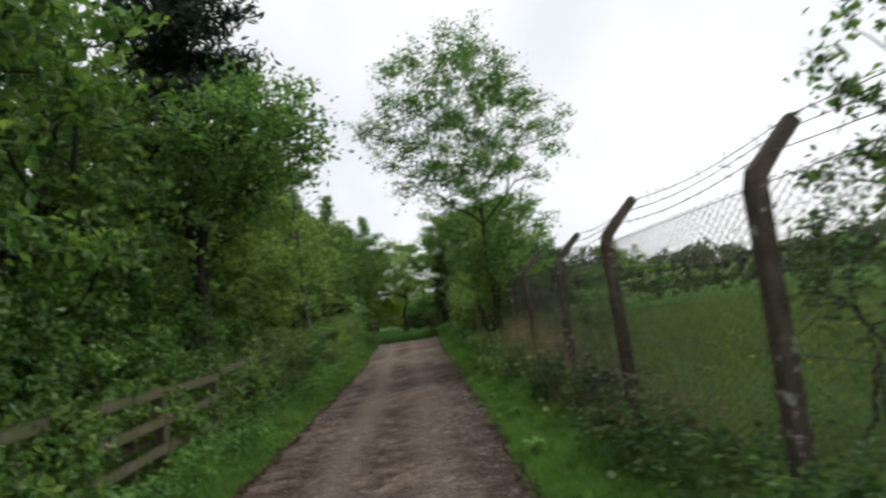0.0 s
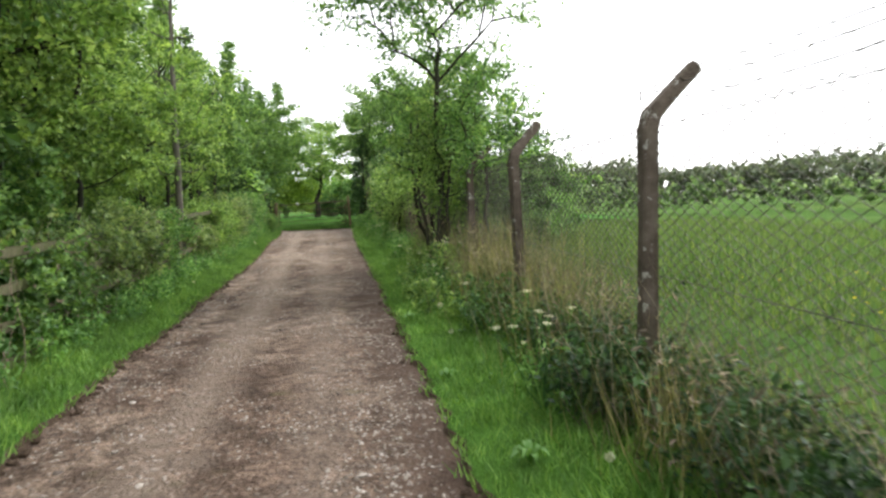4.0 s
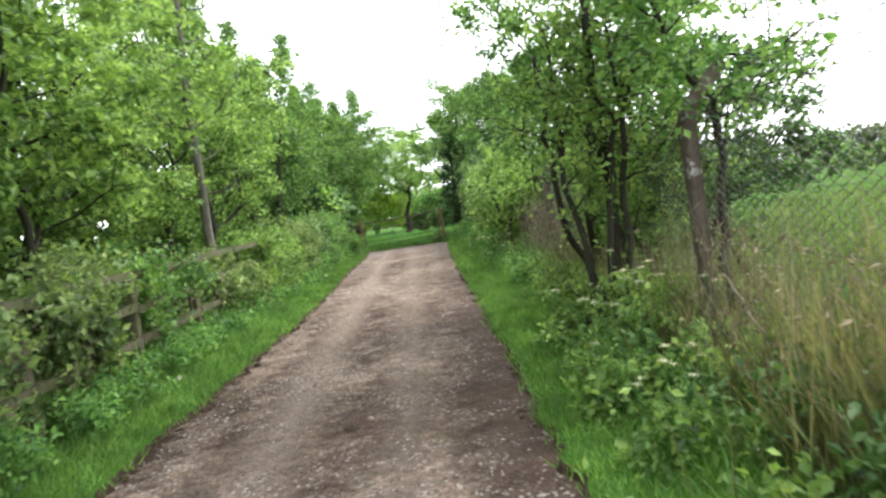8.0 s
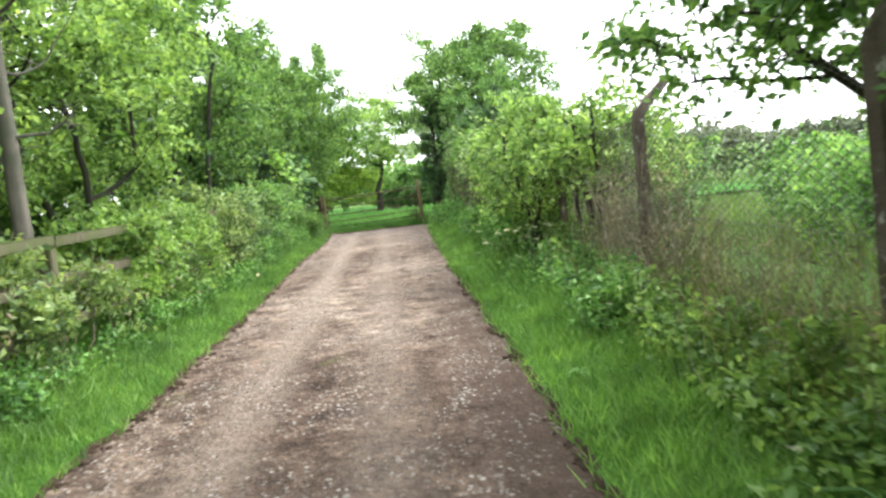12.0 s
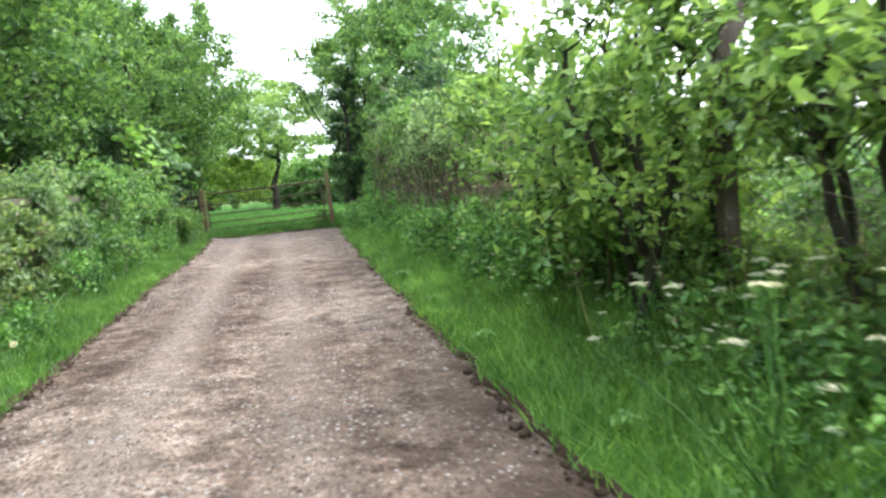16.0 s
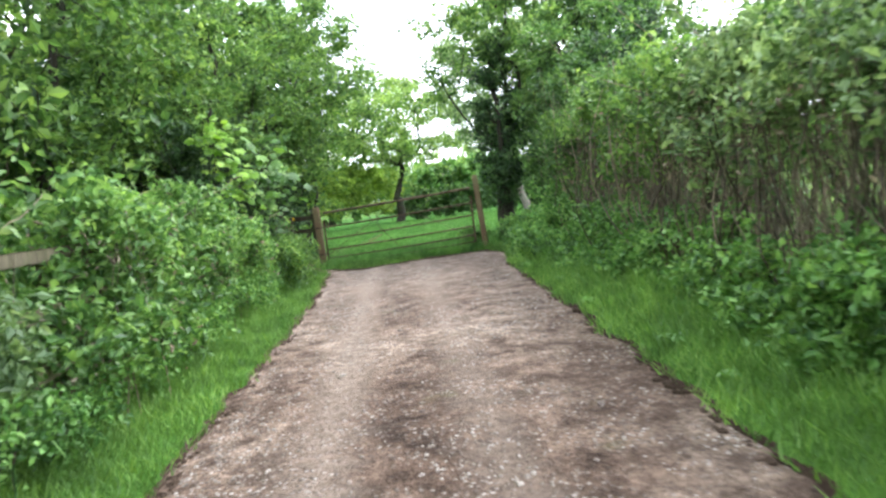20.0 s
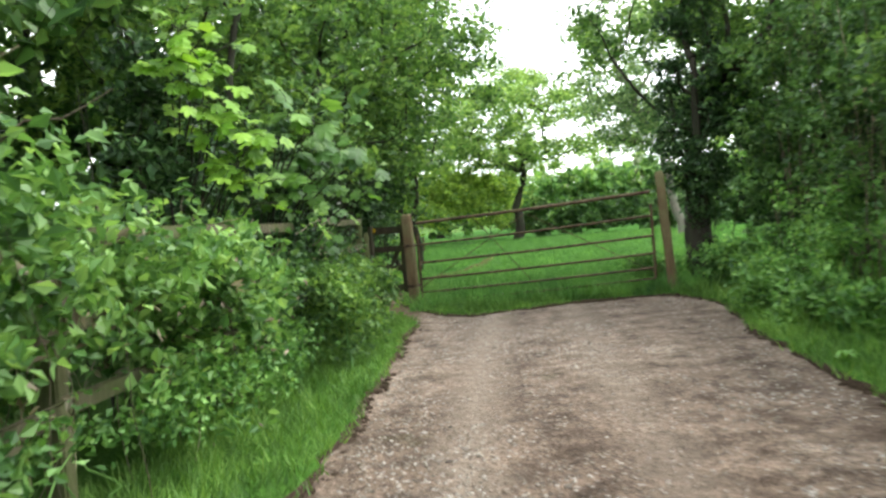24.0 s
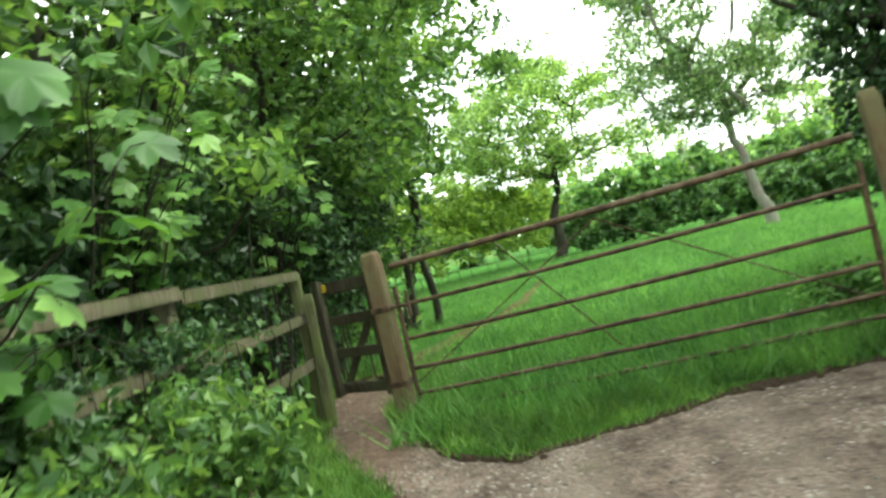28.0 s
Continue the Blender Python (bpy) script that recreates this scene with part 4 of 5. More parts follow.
# ---- hedges and undergrowth ----
def hedge(name, label, pts, wide, tall, base, per_metre, size, mat, seed, stem_mat=None, stems=0, bark=BARK, low_fill=0.0, category="hedge", group="", ragged=0.35, up=0.5, gaps=0.0, holes=0.22, sprays=3.0, dry=0.0, lobes=4.0, tangle=0.04, stem_r=0.009):
    """A run of bushes: leaves in clumps over an uneven body along a line of (x, y), with stems showing below."""
    rng = np.random.default_rng(seed)
    pts = np.asarray(pts, float)
    s = np.r_[0, np.cumsum(np.linalg.norm(np.diff(pts, axis=0), axis=1))]
    cx, cy = pts.mean(0)
    root = thing(name, cx, cy, 0, label, category, group)
    total = s[-1]
    n = int(total * per_metre / 26)
    # rounded lobes over the body, with shaded clefts between them
    count = max(5, int(total * (wide + tall) * lobes))
    lq = rng.uniform(0, total, count)
    lx, ly = np.interp(lq, s, pts[:, 0]), np.interp(lq, s, pts[:, 1])
    la = np.arctan2(np.interp(lq + 0.1, s, pts[:, 1]) - np.interp(lq - 0.1, s, pts[:, 1]), np.interp(lq + 0.1, s, pts[:, 0]) - np.interp(lq - 0.1, s, pts[:, 0]))
    lump = np.array([1 + ragged * noise.noise((k * 0.9, seed, 0)) + 0.5 * ragged * noise.noise((k * 2.7, seed, 4)) for k in lq])
    size_l = np.minimum(wide * 0.42, (0.10 + 0.11 * min(tall, 2.6)) * rng.uniform(0.7, 1.35, count))
    th = rng.uniform(-0.15 * np.pi, 1.15 * np.pi, count)
    rad = rng.uniform(0.3, 1, count) ** 0.4
    dx = np.cos(th) * rad * np.maximum(wide * 0.5 - size_l * 0.75, 0.02) * lump
    z = base + (tall - base - size_l * 0.8) * np.clip(0.5 + 0.5 * np.sin(th) * rad, low_fill, 1) * lump
    lobe = np.stack([lx - np.sin(la) * dx - cx, ly + np.cos(la) * dx - cy, z], 1)
    pick = rng.integers(0, count, n)
    if gaps:
        open_ = np.array([noise.noise((k * 1.3, seed, 2)) > gaps - 0.25 for k in lq], dtype=bool)
        pick = pick[open_[pick]]
        n = len(pick)
    d = rng.normal(size=(n, 3))
    d[:, 2] += 0.45
    d /= np.linalg.norm(d, axis=1, keepdims=True) + 1e-9
    c = lobe[pick] + d * (size_l[pick] * rng.uniform(0.7, 1.05, n))[:, None]
    if holes:
        c = c[np.array([noise.noise((k[0] * 2.3 + seed, k[1] * 2.3, k[2] * 2.6)) > -holes for k in c], dtype=bool)]
        n = len(c)
    off = rng.normal(size=(n, 26, 3)) * np.array([0.06, 0.06, 0.045]) * (1 + wide * 0.3)
    p = (c[:, None] + off).reshape(-1, 3)
    w = Tubes(4)
    shoots = []
    for k in range(int(total * sprays)):
        a = rng.uniform(0, total)
        o = rng.normal() * wide * 0.3
        foot = np.array([np.interp(a, s, pts[:, 0]) - cx + o, np.interp(a, s, pts[:, 1]) - cy, tall * rng.uniform(0.7, 1.0)])
        reach = (0.12 + 0.16 * tall) * rng.uniform(0.5, 1.2)
        way = wander(rng, foot, foot + np.array([rng.normal() * 0.5 + o, rng.normal() * 0.5, rng.uniform(0.1, 0.9)]) * reach, 6, 0.02)
        if stems:
            w.add(way, np.linspace(0.005, 0.002, 6))
        m = int(6 + 26 * reach)
        t = rng.uniform(0.1, 1.0, m) * 5
        i = np.minimum(t.astype(int), 4)
        shoots.append(way[i] + (way[i + 1] - way[i]) * (t - i)[:, None] + rng.normal(size=(m, 3)) * size * 0.45)
    if shoots:
        p = np.concatenate([p] + shoots)
    p = p[p[:, 2] > 0.03]
    foliage("leaves", p, size, rng, mat, root, "", up)
    if dry:
        m = int(len(p) * dry)
        foliage("dead_leaves", p[rng.choice(len(p), m)] * np.array([1, 1, 0.85]) + rng.normal(size=(m, 3)) * 0.05, size * 0.8, rng, DRY, root, "withered brown leaves", 0.2, 0.4)
    if stems:
        for k in range(int(total * stems)):
            a = rng.uniform(0, total)
            bx, by = np.interp(a, s, pts[:, 0]) - cx, np.interp(a, s, pts[:, 1]) - cy
            o = np.clip(rng.normal(size=2) * wide * 0.22, -wide * 0.32, wide * 0.32)
            h = tall * rng.uniform(0.55, 1.0)
            w.add(wander(rng, (bx + o[0], by + o[1], 0), (bx + o[0] * 1.1 + rng.normal() * 0.12, by + o[1] + rng.normal() * (0.1 + 2.5 * tangle), h), 6, tangle), np.linspace(stem_r, stem_r / 3, 6) * rng.uniform(0.5, 1.5))
        tagged(w.done("stem_mass", stem_mat or bark, root), kind="stuff")
    return root


def line(fx, a, b, shift, step=1.0):
    ys = np.arange(a, b + 0.01, step)
    return np.c_[fx(ys) + shift, ys]


# brambles through and behind the rail fence, in bushes of their own
BR = ((-3, 1.5, 1.05, LEAF_WOOD), (1.2, 5.4, 0.95, LEAF_WOOD), (5.2, 8.4, 0.86, LEAF_WOOD), (8.2, 12.4, 1.02, LEAF_WOOD), (12.2, 16.2, 1.12, LEAF_BRAMBLE), (16.0, 18.6, 1.2, LEAF_MID), (18.6, 21.4, 1.05, LEAF_BRAMBLE), (21.2, 24.6, 1.35, LEAF_FRESH), (24.4, 27.2, 1.42, LEAF_BRAMBLE), (27.0, 29.0, 1.5, LEAF_GREY), (28.8, 33.2, 1.6, LEAF_MID), (33.0, 36.0, 1.35, LEAF_MID), (35.8, 39.2, 1.0, LEAF_DARK))
for k, (a, b, h, m) in enumerate(BR):
    hedge("bramble_bush", "tangled green bramble bush growing through the rail fence", line(RAIL_X, a, b, -0.42 if not 5 < a < 8 else -0.66), 1.0, h, 0.05, 2800, 0.086, m, 40 + k, DRY, 6, category="bush", group="brambles along the rail fence", ragged=0.4, low_fill=0.05, sprays=5, dry=0.16 if 22 < a < 26 else 0.06, stem_r=0.005)
    thin = 0.4 if 5 < a < 8 else (0.3 if a > 35 else (0.2 if 8 < a < 15 else (0.36 if 15 < a < 21 else 0.0)))
    full = 28 < a < 35
    hedge("fence_creeper", "leafy bramble sprays hanging over the rails", line(RAIL_X, a + 0.1, b - 0.1, 0.15 if not full else 0.2), 0.36 if not full else 0.55, h * (0.98 if a != 18.6 else 0.86), 0.05, 2900 if thin < 0.25 else 2000, 0.07 if not full else 0.08, m, 70 + k, DRY, 4, category="climber", group="sprays on the rail fence", ragged=0.4, gaps=thin, sprays=5, dry=0.05, holes=0.3, lobes=9, stem_r=0.004)
    b = min(b, 38.1)
    tall = 0.36 if a < 27 else (0.55 if a < 35 else 0.82)
    hedge("weed_strip", "low nettles and cleavers at the foot of the rail fence", line(RAIL_X, a, b, 0.26 if a < 35 else 0.4), 0.36 if a < 35 else 0.85, tall, 0.03, 900 if a < 35 else 3600, 0.052 if a < 35 else 0.07, NETTLE if a < 35 else LEAF_WOOD, 100 + k, NETTLE, 5, category="weeds", group="weeds at the fence foot", ragged=0.5, sprays=2, lobes=9)

# nettles, brambles and dry stalks along the wire fence
for k, (a, b, h, m) in enumerate(((-3, 2.5, 0.42, LEAF_WOOD), (2.3, 7.0, 0.4, LEAF_DARK), (6.8, 9.8, 0.5, LEAF_IVY_SHADED), (9.6, 11.2, 0.42, LEAF_DARK), (11, 13.0, 0.5, LEAF_DARK), (12.8, 15.4, 0.55, LEAF_FRESH), (15.2, 19.2, 0.5, LEAF_FRESH), (19, 23.4, 0.55, NETTLE), (23.2, 27.6, 0.85, NETTLE), (27.4, 32, 0.85, NETTLE), (31.8, 35.6, 0.95, NETTLE), (35.4, 39.2, 1.2, NETTLE))):
    hedge("nettle_bed", "dense dark green nettles and brambles under the wire fence", line(WIRE_X, a, b, -0.04 if a < 10 else (-0.1 if a < 18 else -0.25)), 0.66 if a < 10 else 0.85, h, 0.03, 2200, (0.05 if a < 10 else 0.058) if a < 23 else 0.072, m, 140 + k, NETTLE, 9, category="nettles", group="nettles along the wire fence", ragged=0.5, lobes=11, sprays=6)

for k, (a, b, s_, w, h) in enumerate(((24.5, 28.5, 0.8, 0.4, 0.3), (28.2, 33.2, 0.75, 0.45, 0.4), (32.8, 36.2, 0.6, 0.5, 0.45), (35.8, 38.6, 0.42, 0.7, 0.55))):
    hedge("nettle_bed", "fresh green nettles and dock on the bank by the lane", line(PATH_R, a, b, s_), w, h, 0.03, 1700, 0.075, NETTLE, 155 + k, NETTLE, 6, category="nettles", group="nettles on the bank", ragged=0.5, lobes=10)
hedge("nettle_bed", "fresh green nettles and hogweed on the verge under the hawthorn", line(PATH_R, 11.6, 16.2, 0.5), 0.45, 0.26, 0.03, 1300, 0.06, LEAF_FRESH, 161, NETTLE, 6, category="nettles", group="nettles on the bank", ragged=0.5, lobes=10)
hedge("nettle_bed", "nettles and dock round the foot of the gate post", [(1.55, 38.6), (1.9, 39.6), (1.95, 40.7)], 0.8, 0.6, 0.03, 2300, 0.08, NETTLE, 159, NETTLE, 8, category="nettles", group="nettles on the bank", ragged=0.4)
hedge("nettle_bed", "low nettles before the field gate", [(0.3, 40.1), (0.8, 40.3), (1.5, 40.5)], 0.5, 0.46, 0.03, 1500, 0.07, NETTLE, 160, NETTLE, 8, category="nettles", group="nettles on the bank", ragged=0.4)


def dry_tangle(a, b, count, tall, seed):
    rng = np.random.default_rng(seed)
    root = thing("dry_tangle", WIRE_X((a + b) / 2) - 0.02, (a + b) / 2, 0, "tangle of dry brown stalks caught in the wire fence", "stalks", "dry stalks on the wire fence")
    w = Tubes(3)
    for _ in range(count):
        y = rng.uniform(a, b)
        x = WIRE_X(y) - WIRE_X((a + b) / 2) + rng.normal() * 0.13
        h = tall * rng.uniform(0.3, 1.1)
        p = wander(rng, (x, y - (a + b) / 2, 0.05), (x + rng.normal() * 0.14, y - (a + b) / 2 + rng.normal() * 0.4, h), 6, 0.065)
        w.add(p, np.linspace(0.0032, 0.0012, 6) * rng.uniform(0.6, 1.3))
    tagged(w.done("stalk_mass", DRY, root), kind="stuff")
    n = count * 4
    y = rng.uniform(a, b, n)
    c = np.stack([WIRE_X(y) - WIRE_X((a + b) / 2) + rng.normal(size=n) * 0.12, y - (a + b) / 2, tall * rng.random(n) ** 1.3 * 0.85 + 0.05], 1)
    foliage("dead_leaves", c, 0.05, rng, DRY, root, "", 0.1, 0.3)


for k, (a, b, c, h) in enumerate(((4.5, 8, 200, 0.75), (8, 11.2, 200, 0.9), (11.2, 14.2, 230, 1.1), (14, 16.8, 130, 0.8), (16.6, 19.4, 200, 0.9), (18.8, 21.0, 480, 1.35), (23.8, 26.2, 620, 1.45), (25.8, 28.4, 700, 1.6), (28, 36, 500, 1.7))):
    dry_tangle(a, b, c, h, 170 + k)

# ivy-covered stretch and field hedge beyond the open part of the wire fence
tree("hazel_bush", 2.35, 21.7, "broad hazel bush with dark stems and large drooping leaves", 201, 2.2, 0.75, 0.75, 0.055, 5200, 0.078, LEAF_FRESH, BARK, 60, 0.28, stems=5, category="bush", squash=1.2, fork=0.8)
tree("hazel_bush", 2.0, 23.1, "hazel bush with dark stems leaning out over the nettles", 212, 2.35, 0.72, 0.55, 0.06, 6200, 0.08, LEAF_FRESH, BARK, 70, 0.28, stems=6, category="bush", squash=1.3, fork=0.8)
tree("hazel_bush", 2.2, 24.3, "leafy hazel bush rounded over the wire fence", 215, 2.2, 0.62, 0.5, 0.055, 3800, 0.08, LEAF_MID, BARK, 60, 0.26, stems=5, category="bush", squash=1.1, fork=0.8)
hedge("hazel_skirt", "dark nettles and bramble under the hazel bushes", [(2.15, 20.6), (2.2, 22.5), (2.3, 25.2)], 0.8, 0.75, 0.0, 2600, 0.07, LEAF_WOOD, 218, STALK, 16, BARK, 0.1, "bush", ragged=0.4, sprays=5, dry=0.04)
hedge("field_shrub", "bright green shrubs in the field beyond the wire fence", [(4.6, 21.0), (6.0, 23.5), (7.2, 26.5)], 1.3, 1.35, 0.0, 1700, 0.1, LEAF_MID, 217, BARK, 3, category="shrub")
hedge("field_shrub", "green bramble shrub in the field behind the hazel", [(3.6, 22.6), (3.7, 24.0), (3.5, 25.6)], 0.9, 1.3, 0.0, 2300, 0.085, LEAF_MID, 213, BARK, 4, category="shrub")
hedge("field_shrub", "dark shrub behind the gate tree", [(3.5, 43.2), (5.5, 45.5), (7.2, 48.5)], 1.0, 1.9, -0.3, 2600, 0.12, LEAF_DARK, 214, BARK, 3, category="shrub")
hedge("ivy_bush", "low bramble and hawthorn bush in the hedge", line(WIRE_X, 23.4, 24.8, 0.1, 0.5), 1.0, 1.35, 0.1, 4800, 0.075, LEAF_BRAMBLE, 202, DRY, 16, BARK, 0.15, "bush", ragged=0.3, sprays=6, dry=0.05)
hedge("field_hedge", "overgrown hedge with bare brown stems below and leaves above", line(WIRE_X, 27.1, 31.2, 0.0), 1.1, 2.3, 1.1, 4800, 0.075, LEAF_GREY, 203, STALK, 80, BARK, 0.0, ragged=0.2, sprays=5, dry=0.08, tangle=0.1)
hedge("field_hedge", "dark thorn hanging over the top of the hedge", line(WIRE_X, 28.2, 30.2, 0.25), 1.0, 2.35, 1.5, 4000, 0.075, LEAF_DARK, 216, BARK, 14, BARK, 0.0, ragged=0.3, sprays=5)
hedge("field_hedge", "overgrown grey-green hedge with bare brown stems below", line(WIRE_X, 30.8, 36.2, 0.0), 1.15, 2.6, 1.1, 4800, 0.08, LEAF_WOOD, 204, STALK, 70, BARK, 0.0, ragged=0.22, sprays=5, dry=0.06, tangle=0.1)
hedge("field_hedge", "dark thick hedge beside the gate tree", line(WIRE_X, 35.8, 40.6, 0.3), 1.5, 3.4, 0.3, 5000, 0.09, LEAF_DARK, 205, STALK, 26, BARK, 0.0, ragged=0.3)
hedge("field_hedge", "thick green hedge behind the roadside hedge", line(WIRE_X, 30, 42, 1.3, 2.0), 1.2, 1.8, 0.0, 900, 0.15, LEAF_MID, 206, BARK, 3, BARK, 0.0, ragged=0.3)

hedge("ivy_bush", "dark ivy thick on the old stems behind the hedge", line(WIRE_X, 35.2, 40.4, 0.95), 0.8, 3.7, 0.2, 3200, 0.1, LEAF_IVY_SHADED, 219, BARK, 8, BARK, 0.0, "bush", ragged=0.3)

# ---- trees right of the lane ----
tree("thorn_tree", 1.72, 15.0, "tall hawthorn with dark limbs fanning up from a low fork", 301, 6.85, 2.0, 3.15, 0.066, 24000, 0.068, LEAF_MID, BARK, 260, 0.36, up=0.35, cx=-0.12, fork=0.33, droop=0.02, straight=0.5, bend=0.006, bow=0.1, thick=0.6)
tree("thorn_tree", 2.7, 17.4, "hawthorn with a bare dark trunk leaning over the wire fence", 307, 4.3, 1.35, 1.2, 0.08, 14500, 0.07, LEAF_MID, BARK, 150, 0.3, cx=-0.35, cy=0.1, fork=0.42, straight=0.45, bend=0.004, bow=0.04, thick=0.4)
tree("thorn_bush", 1.85, 15.2, "leafy hawthorn suckers and ivy round the foot of the tree", 302, 3.1, 0.75, 0.35, 0.055, 7200, 0.064, LEAF_FRESH, BARK, 90, 0.26, stems=6, category="bush", fork=0.75)
tree("thorn_bush", 2.9, 16.2, "dense dark thorn bush beyond the wire fence", 311, 2.8, 0.95, 0.4, 0.06, 9000, 0.07, LEAF_DARK, BARK, 80, 0.26, stems=3, category="bush")
tree("thorn_bush", 2.05, 13.95, "slender thorn branching round the fence post", 309, 3.0, 0.6, 1.3, 0.045, 3000, 0.064, LEAF_MID, BARK, 50, 0.24, category="bush", cx=0.08, cy=0.1, fork=0.5)
tree("thorn_bush", 2.7, 4.55, "low dark thorn sapling behind the wire fence", 312, 1.85, 0.5, 0.7, 0.03, 900, 0.06, LEAF_DARK, BARK, 26, 0.22, stems=3, category="bush", fork=0.5)
tree("elder_bush", 2.05, 25.6, "small elder tree with a bare dark stem", 304, 2.5, 0.72, 0.8, 0.055, 2900, 0.085, LEAF_FRESH, BARK, 34, 0.26, stems=2, category="bush", cx=0.05, fork=0.55, lean=(-0.1, 0), squash=1.3)
tree("gate_tree", 1.78, 40.75, "tall dark ivy-clad tree beside the field gate", 305, 7.9, 3.1, 1.5, 0.24, 42000, 0.125, LEAF_WOOD, BARK, 240, 0.6, cx=2.1, cy=0.8, fork=0.3, bend=0.004)
tree("hedge_thorn", 3.5, 38.6, "bright hawthorn grown up out of the roadside hedge", 312, 5.6, 1.5, 2.2, 0.09, 10000, 0.095, LEAF_MID, BARK, 80, 0.38, stems=2, category="tree")
hedge("ivy_bank", "dark ivy thicket at the foot of the gate tree", [(1.95, 41.2), (2.7, 41.6), (4.0, 42.2), (7.5, 43.2)], 0.9, 2.7, -0.4, 2900, 0.108, LEAF_IVY_SHADED, 310, BARK, 6, category="bush")
tree("gate_ivy", 1.8, 40.8, "thick dark ivy round the trunk of the gate tree", 308, 4.6, 0.5, 0.9, 0.1, 8000, 0.085, LEAF_IVY_SHADED, BARK, 70, 0.24, category="ivy", bend=0.004)
tree("hedge_tree", 3.5, 4.9, "dark-leaved young tree overhanging the wire fence", 306, 3.3, 0.6, 0.7, 0.05, 1700, 0.09, LEAF_WOOD, BARK, 34, 0.22, category="tree")

# ---- woodland left of the lane ----
A = tree("woodland_tree", -4.5, 5.2, "dense broad-leaved tree at the edge of the wood", 311, 7.4, 2.3, 0.4, 0.16, 12500, 0.152, LEAF_WOOD, BARK, 130, 0.5, group="trees of the wood")
B = tree("woodland_tree", -3.9, 11.6, "oak tree with spreading boughs over the rail fence", 312, 5.6, 1.65, 3.1, 0.17, 11000, 0.1, LEAF_MID, BARK, 100, 0.42, group="trees of the wood", cx=1.45, fork=0.5)
C = tree("hedgerow_tree", -4.2, 24.4, "bright green young maple behind the rail fence", 313, 6.5, 2.1, 1.0, 0.10, 19000, 0.114, LEAF_FRESH, BARK, 100, 0.46, stems=2, group="young trees behind the fence", leaders=4)
D = tree("hedgerow_tree", -4.4, 29.0, "bushy green hawthorn tree behind the rail fence", 314, 6.6, 2.2, 1.2, 0.10, 19500, 0.112, LEAF_WOOD, BARK, 120, 0.46, stems=3, group="young trees behind the fence", leaders=4)
E_ = tree("hedgerow_tree", -4.9, 19.4, "fresh green field maple behind the rail fence", 315, 5.7, 2.0, 0.8, 0.09, 18500, 0.105, LEAF_FRESH, BARK, 95, 0.45, stems=2, group="young trees behind the fence", leaders=4)


def pine(x, y):
    """A pine: bare lower trunk and flat dark tiers of needles on level boughs."""
    rng = np.random.default_rng(316)
    root = thing("pine_tree", x, y, 0, "tall dark pine with flat tiers of needles over the wood", "tree")
    w = Tubes(8)
    p = wander(rng, (0, 0, -0.1), (0.1, 0.1, 11.0), 14, 0.03)
    w.add(p, np.linspace(0.16, 0.03, 14))
    w.done("trunk", BARK, root)
    pts = []
    for z in (4.6, 5.5, 6.3, 7.0, 7.7, 8.4, 9.1, 9.8, 10.5):
        reach = np.interp(z, [4.5, 7, 11], [1.2, 1.6, 0.5])
        a0 = rng.uniform(0, 6.28)
        for k in range(7):
            a, r = a0 + k * 0.9 + rng.normal() * 0.15, reach * rng.uniform(0.7, 1.1)
            e = np.array([math.cos(a) * r, math.sin(a) * r, z + rng.uniform(-0.05, 0.3)])
            way = wander(rng, (0.05, 0.05, z - 0.15), e, 6, 0.03)
            w = Tubes(5)
            w.add(way, np.linspace(0.035, 0.008, 6))
            w.done("bough", BARK, root)
            t = rng.uniform(0.2, 1.0, 300)
            q = way[np.minimum((t * 5).astype(int), 5)]
            pts.append(q + rng.normal(size=(300, 3)) * np.array([0.2, 0.2, 0.09]))
    foliage("needles", np.concatenate(pts), 0.2, rng, NEEDLE, root, "", 0.3, 0.3)


pine(-3.45, 12.6)

for x, y, turn, sc in ((-4.7, 39.6, 90, 0.85), (-4.3, 44.2, 200, 0.95), (-4.8, 8.4, 70, 0.94), (-4.3, 10.4, 300, 0.66), (-4.4, 1.6, 200, 1.02), (-6.8, 6.4, 120, 1.25), (-6.0, 12.4, 160, 0.9), (-7.6, 15.0, 240, 1.15)):
    again(A, x, y, 0, turn, sc)
for x, y, turn, sc in ((-6.6, 18.6, 100, 0.95), (-6.8, 22.6, 190, 0.85)):
    again(B, x, y, 0, turn, sc)
for x, y, turn, sc in ((-6.4, 27.0, 250, 1.1), (-6.4, 36.6, 30, 1.2), (-4.0, 17.0, 60, 0.88)):
    again(C, x, y, 0, turn, sc)
for x, y, turn, sc in ((-4.6, 33.4, 170, 1.0), (-4.6, 36.8, 40, 0.95), (-4.0, 42.3, 220, 1.15), (-3.5, 46.2, 90, 1.2)):
    again(D, x, y, 0, turn, sc)
for x, y, turn, sc in ((-4.4, 21.9, 150, 0.92), (-5.2, 16.8, 20, 1.2), (-4.5, 14.3, 110, 1.15)):
    again(E_, x, y, 0, turn, sc)


